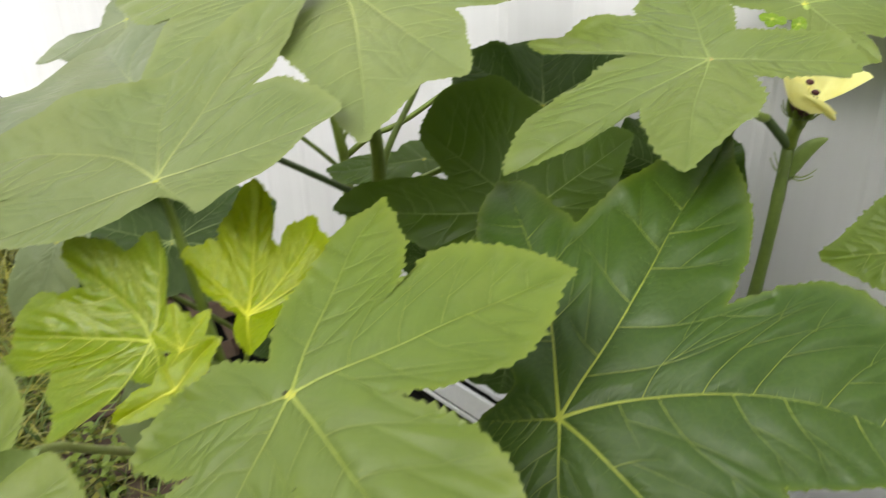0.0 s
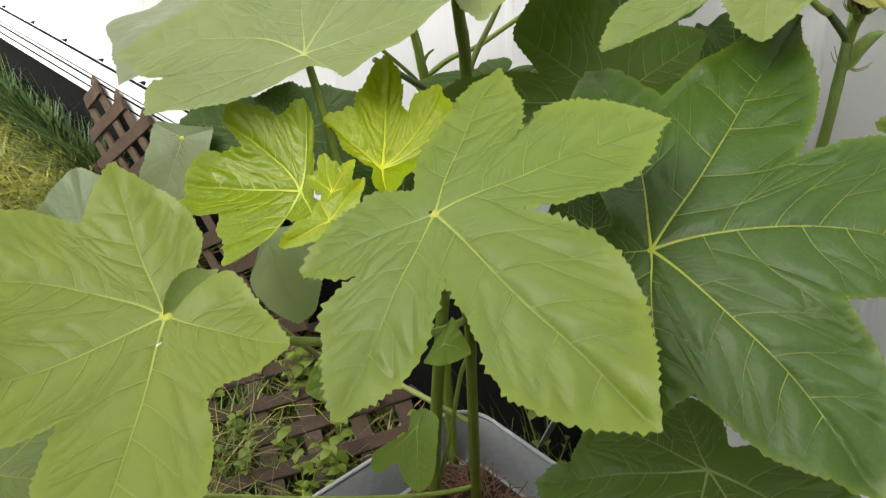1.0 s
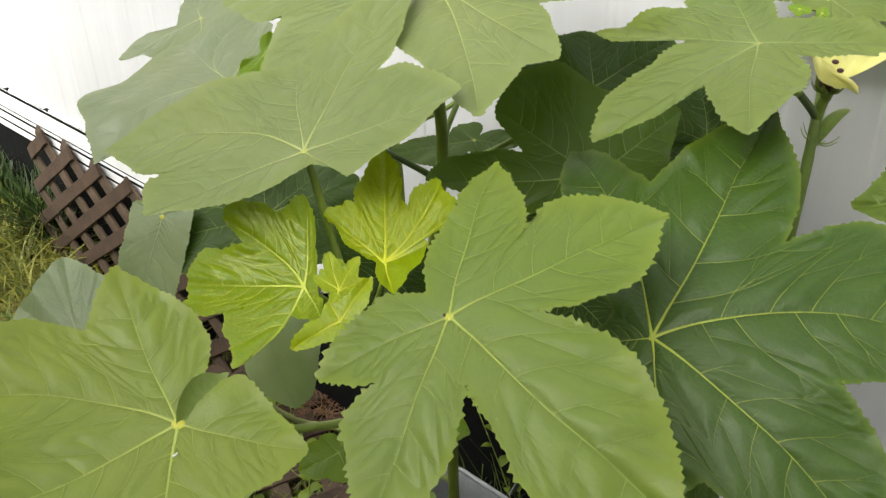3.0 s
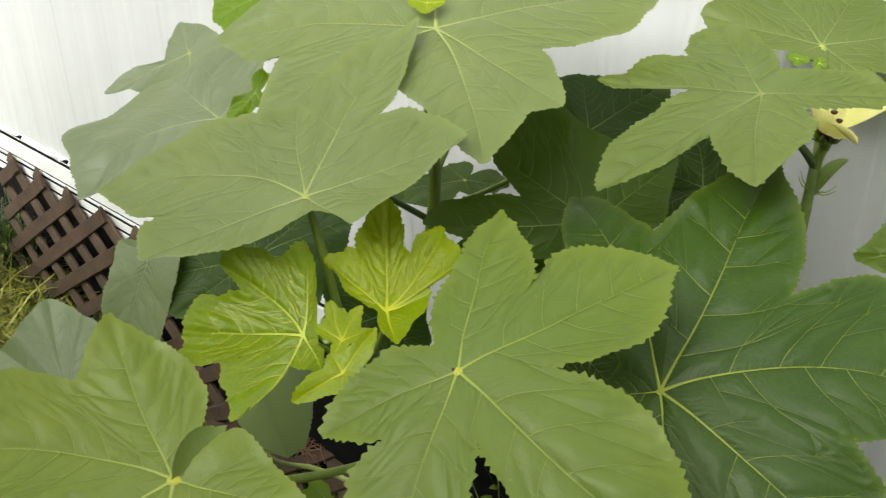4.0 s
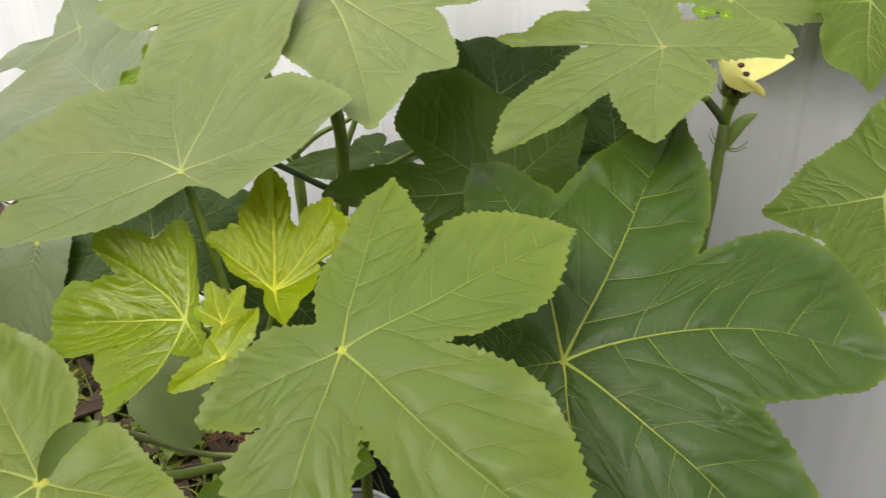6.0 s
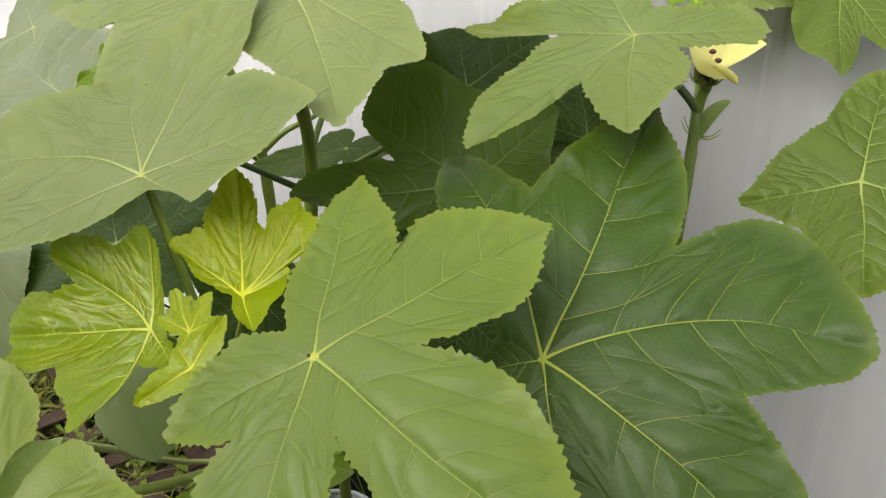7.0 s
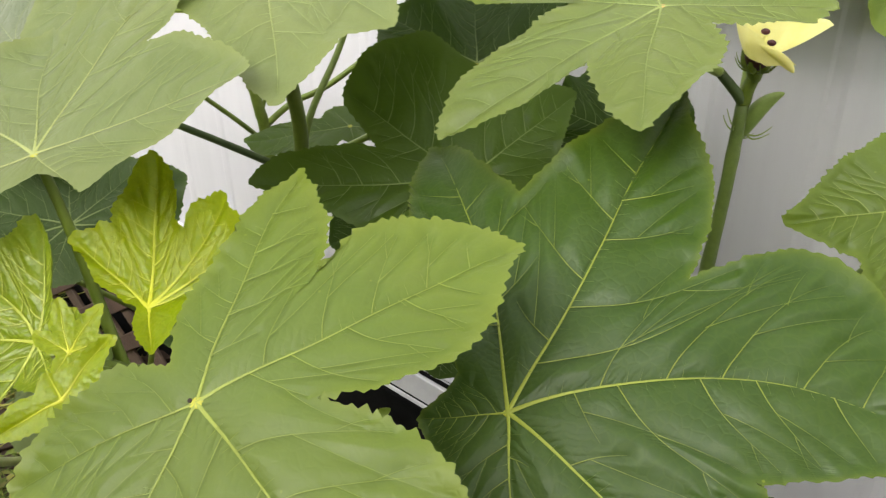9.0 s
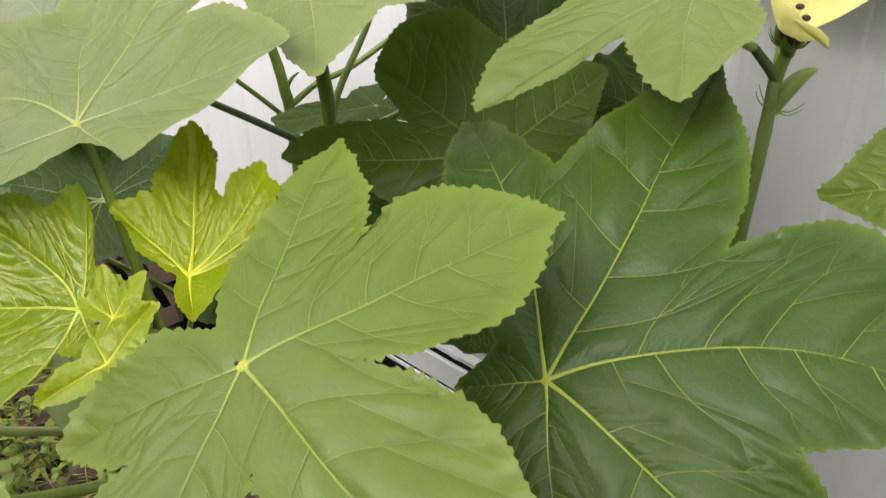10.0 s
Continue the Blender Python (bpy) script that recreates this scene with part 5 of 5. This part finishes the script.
leaf(flower_plant, (0.320, 0.807, 1.232), (0.1, 0.5), [(156, 0.011, 0.42, 0.51, 0.88), (243, 0.010, 0.46, 0.52, 0.88), (332, 0.012, 0.48, 0.42, 0.88)], 0, "fresh", 33, None, base=0.85, wave=0.0008, quilt=0.0003, fold=0.001, tooth=0.0008, label="small yellow-green young leaf")
leaf(flower_plant, (0.341, 0.805, 1.228), (0.1, 0.6), [(72, 0.008, 0.61, 0.42, 0.88), (228, 0.009, 0.42, 0.34, 0.88), (309, 0.007, 0.62, 0.62, 0.88)], 0, "fresh", 34, None, base=0.85, wave=0.0008, quilt=0.0003, fold=0.001, tooth=0.0008, label="small yellow-green young leaf")
leaf(main_plant, (-0.095, 0.515, 1.119), (0.1, 1.2), [(7, 0.014, 0.3, 0.3, 0.88), (70, 0.019, 0.3, 0.3, 0.88), (104, 0.023, 0.2, 0.15, 0.88), (135, 0.014, 0.3, 0.42, 0.88), (216, 0.01, 0.42, 0.3, 0.88)], 0, "pale", 35, None, base=0.85, tooth=0.0028, ragged=0.0012, wave=0.001, quilt=0.0006, fold=0.002, label="narrow yellow-green unfolding leaf")
leaf(back_plant, (-0.176, 0.965, 1.271), (0.1, 0.5), [(22, 0.065, 0.62, 0.42, 0.88), (149, 0.08, 0.42, 0.62, 0.88), (209, 0.096, 0.53, 0.62, 0.88), (254, 0.107, 0.59, 0.32, 0.88), (291, 0.085, 0.62, 0.41, 0.88)], -0.5, "fresh", 36, None, base=0.85, label="yellow-green upper leaf behind another")
leaf(back_plant, (-0.226, 0.946, 1.154), (0.1, 0.8), [(75, 0.030, 0.30, 0.30, 0.88), (235, 0.046, 0.34, 0.30, 0.88), (300, 0.022, 0.5, 0.4, 0.88)], 0, "fresh", 37, None, base=0.85, label="small bright green leaf near the wall")
leaf(back_plant, (-0.030, 0.803, 1.287), (0.1, 0.5), [(83, 0.02, 0.42, 0.47, 0.88), (159, 0.019, 0.53, 0.49, 0.88), (265, 0.015, 0.62, 0.62, 0.88), (359, 0.017, 0.46, 0.42, 0.88)], 0, "yellow", 38, None, base=0.85, wave=0.0008, quilt=0.0003, fold=0.001, tooth=0.0008, label="tiny yellow leaf at the plant top")


# ---- flower, pod and young tip ----
def petal_mesh(rim, belly, seed):
    """One petal of the funnel, ruled from the throat to a curved rim and bellied outwards."""
    edge = bezier(*rim, 19)
    verts, faces = [], []
    nu, nv = 14, 19
    for i in range(nu):
        u = i / (nu - 1)
        for j in range(nv):
            q = 2 * j / (nv - 1) - 1
            foot = np.array([0.005 * math.cos(q + belly[3]), 0.005 * math.sin(q + belly[3]), 0.0])
            p = foot * (1 - u) + edge[j] * u + np.array(belly[:3]) * math.sin(math.pi * u) * (1 - 0.5 * q * q)
            p[2] += 0.0009 * math.sin(9 * q + seed) * u + 0.0005 * math.sin(23 * q + seed) * u * u
            p[1] += 0.0008 * math.sin(11 * q + 2 * seed) * u
            verts.append(p)
    for i in range(nu - 1):
        for j in range(nv - 1):
            a = i * nv + j
            faces.append((a, a + 1, a + nv + 1, a + nv))
    return mesh_of("petal", verts, faces)


FLOWER_AT = (0.334, 0.742, 1.178)
flower = part("flower", mesh_of("receptacle", *tube([(0, 0, -0.012), (0, 0, -0.006), (0, 0, 0.0), (0, 0, 0.003)], [0.0045, 0.006, 0.0066, 0.006], 12)), STEM, flower_plant,
              "half-closed pale yellow okra flower with maroon throat", at=flower_plant.matrix_basis.inverted() @ pose(*FLOWER_AT, 0, 0, -25))
part("throat", mesh_of("throat", *tube([(0, 0, 0.001), (0.0005, -0.002, 0.005), (0.001, -0.0035, 0.010)], [0.0070, 0.0092, 0.0102], 14, caps=False)), MAROON, flower, "dark maroon throat")
for k, (rim, belly) in enumerate((
        (((-0.019, 0.002, 0.031), (-0.004, 0.022, 0.036), (0.022, 0.022, 0.037), (0.045, 0.002, 0.034)), (0.004, 0.008, -0.006, 1.4)),
        (((-0.020, 0.003, 0.033), (-0.010, -0.018, 0.035), (0.006, -0.024, 0.022), (0.027, -0.017, 0.010)), (-0.003, -0.006, 0.002, -1.8)))):
    part("petal", petal_mesh(rim, belly, k), PETAL, flower)
part("petal", mesh_of("petal_fold", *tube(bezier((0.002, -0.0205, 0.021), (0.012, -0.021, 0.017), (0.020, -0.019, 0.013), (0.026, -0.017, 0.004), 12), np.array([0.0003, 0.0012, 0.002, 0.0026, 0.003, 0.0032, 0.0034, 0.0035, 0.0034, 0.003, 0.0022, 0.0008]), 10)), PETAL, flower, "rolled petal lip")
for x, y, z in ((0.002, 0.003, 0.0235), (0.0075, 0.000, 0.0170)):
    bm = bmesh.new()
    bmesh.ops.create_icosphere(bm, subdivisions=2, radius=0.0026)
    bmesh.ops.scale(bm, vec=(1.25, 0.8, 0.9), verts=bm.verts)
    me = bpy.data.meshes.new("stigma")
    bm.to_mesh(me)
    bm.free()
    me.polygons.foreach_set("use_smooth", [True] * len(me.polygons))
    part("stigma", me, MAROON, flower, "dark maroon stigma", at=pose(x, y, z))
part("style", mesh_of("style", *tube(bezier((0, 0, 0.004), (0, 0.001, 0.010), (0.001, 0.002, 0.016), (0.003, 0.002, 0.021), 8), 0.0013, 8)), PETAL, flower)
for k in range(9):
    a = k * 40
    line = bezier((0, 0.005, 0), (0, 0.011, 0.0), (0, 0.014, 0.004), (0.002, 0.016, 0.010), 8)
    part("bract", mesh_of("bract", *tube(line, np.linspace(0.0009, 0.0003, 8), 5)), STEM, flower, at=pose(0, 0, -0.004, 0, 0, a))
for k in range(5):
    ln = bezier((0, 0.004, -0.002), (0, 0.008, 0.0), (0, 0.0095, 0.006), (0, 0.011, 0.013), 7)
    part("sepal", mesh_of("sepal", *tube(ln, [0.002, 0.003, 0.0034, 0.0032, 0.0026, 0.0016, 0.0005], 6)), STEM, flower, at=pose(0, 0, -0.002, 0, 0, 20 + 72 * k))


def pod_mesh():
    line = bezier((0, 0, 0), (0.001, 0, 0.016), (0.004, 0, 0.030), (0.015, 0, 0.040), 20)
    u = np.linspace(0, 1, 20)
    radii = 0.0055 * np.sin(math.pi * np.minimum(1, 0.16 + 0.84 * u)) ** 0.7 + 0.0006
    verts, faces = tube(line, radii, 20)
    for i, vv in enumerate(verts[:400]):
        k = i % 20
        if k % 4 == 0:
            c = line[i // 20]
            verts[i] = c + (vv - c) * 1.14
    return mesh_of("pod", verts, faces)


pod = part("pod", pod_mesh(), POD, flower_plant, "young ribbed green okra pod", at=flower_plant.matrix_basis.inverted() @ pose(0.334, 0.747, 1.122, 0, 14, -20))
for k in range(8):
    ln = bezier((0.004, 0, 0), (0.011, 0, -0.002), (0.015, 0, 0.004), (0.019, 0.002, 0.010), 8)
    part("bract", mesh_of("bract", *tube(ln, np.linspace(0.0008, 0.0003, 8), 5)), PETIOLE, pod, at=pose(0, 0, 0.001, 0, 0, 45 * k + 10))
base = flower_plant.matrix_basis.inverted()
for key, points, r0, r1, mat in (
        ("flower_stalk", (NODE, (0.331, 0.7435, 1.158), (0.334, 0.742, 1.170)), 0.0056, 0.0046, STEM),
        ("petiole", (NODE, (0.322, 0.741, 1.158), (0.306, 0.735, 1.176)), 0.0046, 0.0036, TWIG),
        ("stem", (NODE, (0.336, 0.762, 1.168), (0.354, 0.815, 1.215), (0.352, 0.83, 1.236)), 0.0042, 0.0028, PETIOLE)):
    ln = smooth_line([base @ Vector(p) for p in points], 12)
    part(key, mesh_of(key, *tube(ln, np.linspace(r0, r1, 12), 10)), mat, flower_plant)

# buds and small leaves at the growing tip
mp = main_plant.matrix_basis.inverted()
for k, (dx, dy, dz, a) in enumerate(((0, 0, 0.012, 20), (0.008, -0.004, 0.004, 80), (-0.009, -0.003, 0.003, 150), (0.002, 0.008, 0.006, 250))):
    part("bud", mesh_of("bud", *tube(bezier((0, 0, 0), (0, 0, 0.006), (0.001, 0, 0.012), (0.002, 0, 0.018), 9), [0.0015, 0.0035, 0.0045, 0.0048, 0.0045, 0.0038, 0.0028, 0.0016, 0.0005], 9)), POD, main_plant, "tight green bud",
                            at=mp @ pose(-0.105 + dx, 0.562 + dy, 1.062 + dz, 0, 18, a))

fleck = bezier((0, 0, 0), (0.001, 0.0008, 0.0003), (0.0026, 0.0014, 0.0003), (0.0038, 0.003, 0), 8)
part("white_fleck", mesh_of("white_fleck", *tube(fleck, [0.0002, 0.0006, 0.0008, 0.0008, 0.0007, 0.0006, 0.0004, 0.0001], 6)), TRIM, leaf_d, "dried white fleck", at=pose(0.0021, -0.0273, 0.0062, 0, 0, 10))

# the steep folded margin of that leaf beside its hub, wrinkled, with shade as darker green
outer = smooth_line([(-0.0012, -0.0009, 0), (0.0002, 0.0102, 0), (0.0046, 0.0235, 0), (0.0130, 0.0345, 0), (0.0262, 0.0392, 0)], 22)
inner = smooth_line([(-0.0003, -0.0017, 0), (0.0100, 0.0056, 0), (0.0190, 0.0150, 0), (0.0270, 0.0270, 0), (0.0300, 0.0392, 0)], 22)
strip = []
for i in range(22):
    u = i / 21
    for j in range(7):
        w = j / 6
        q = inner[i] * (1 - w) + outer[i] * w
        rise = 0.0008 + 0.012 * math.sin(math.pi * min(1, u * 1.1)) ** 0.7 * w ** 2.2 + 0.0008 * math.sin(u * 42 + 2 * w) * w * (1 - u)
        strip.append((q[0], q[1], q[0] ** 2 + q[1] ** 2 + rise))
quads = [(i * 7 + j, i * 7 + j + 1, i * 7 + j + 8, i * 7 + j + 7) for i in range(21) for j in range(6)]
part("curled_edge", mesh_of("curled_edge", strip, quads), LEAF["lime"], leaf_d, "curled edge, its shade put in as darker green")
bm = bmesh.new()
bmesh.ops.create_icosphere(bm, subdivisions=2, radius=0.0011)
for v in bm.verts:
    v.co *= 1 + 0.25 * noise.noise(v.co * 900)
hub_speck = bpy.data.meshes.new("dark_speck")
bm.to_mesh(hub_speck)
bm.free()
for x, y, z in ((-0.0030, 0.0012, 0.0012),):
    part("dark_speck", hub_speck, SOIL, leaf_a, "dark speck beside the hub", at=pose(x, y, z))
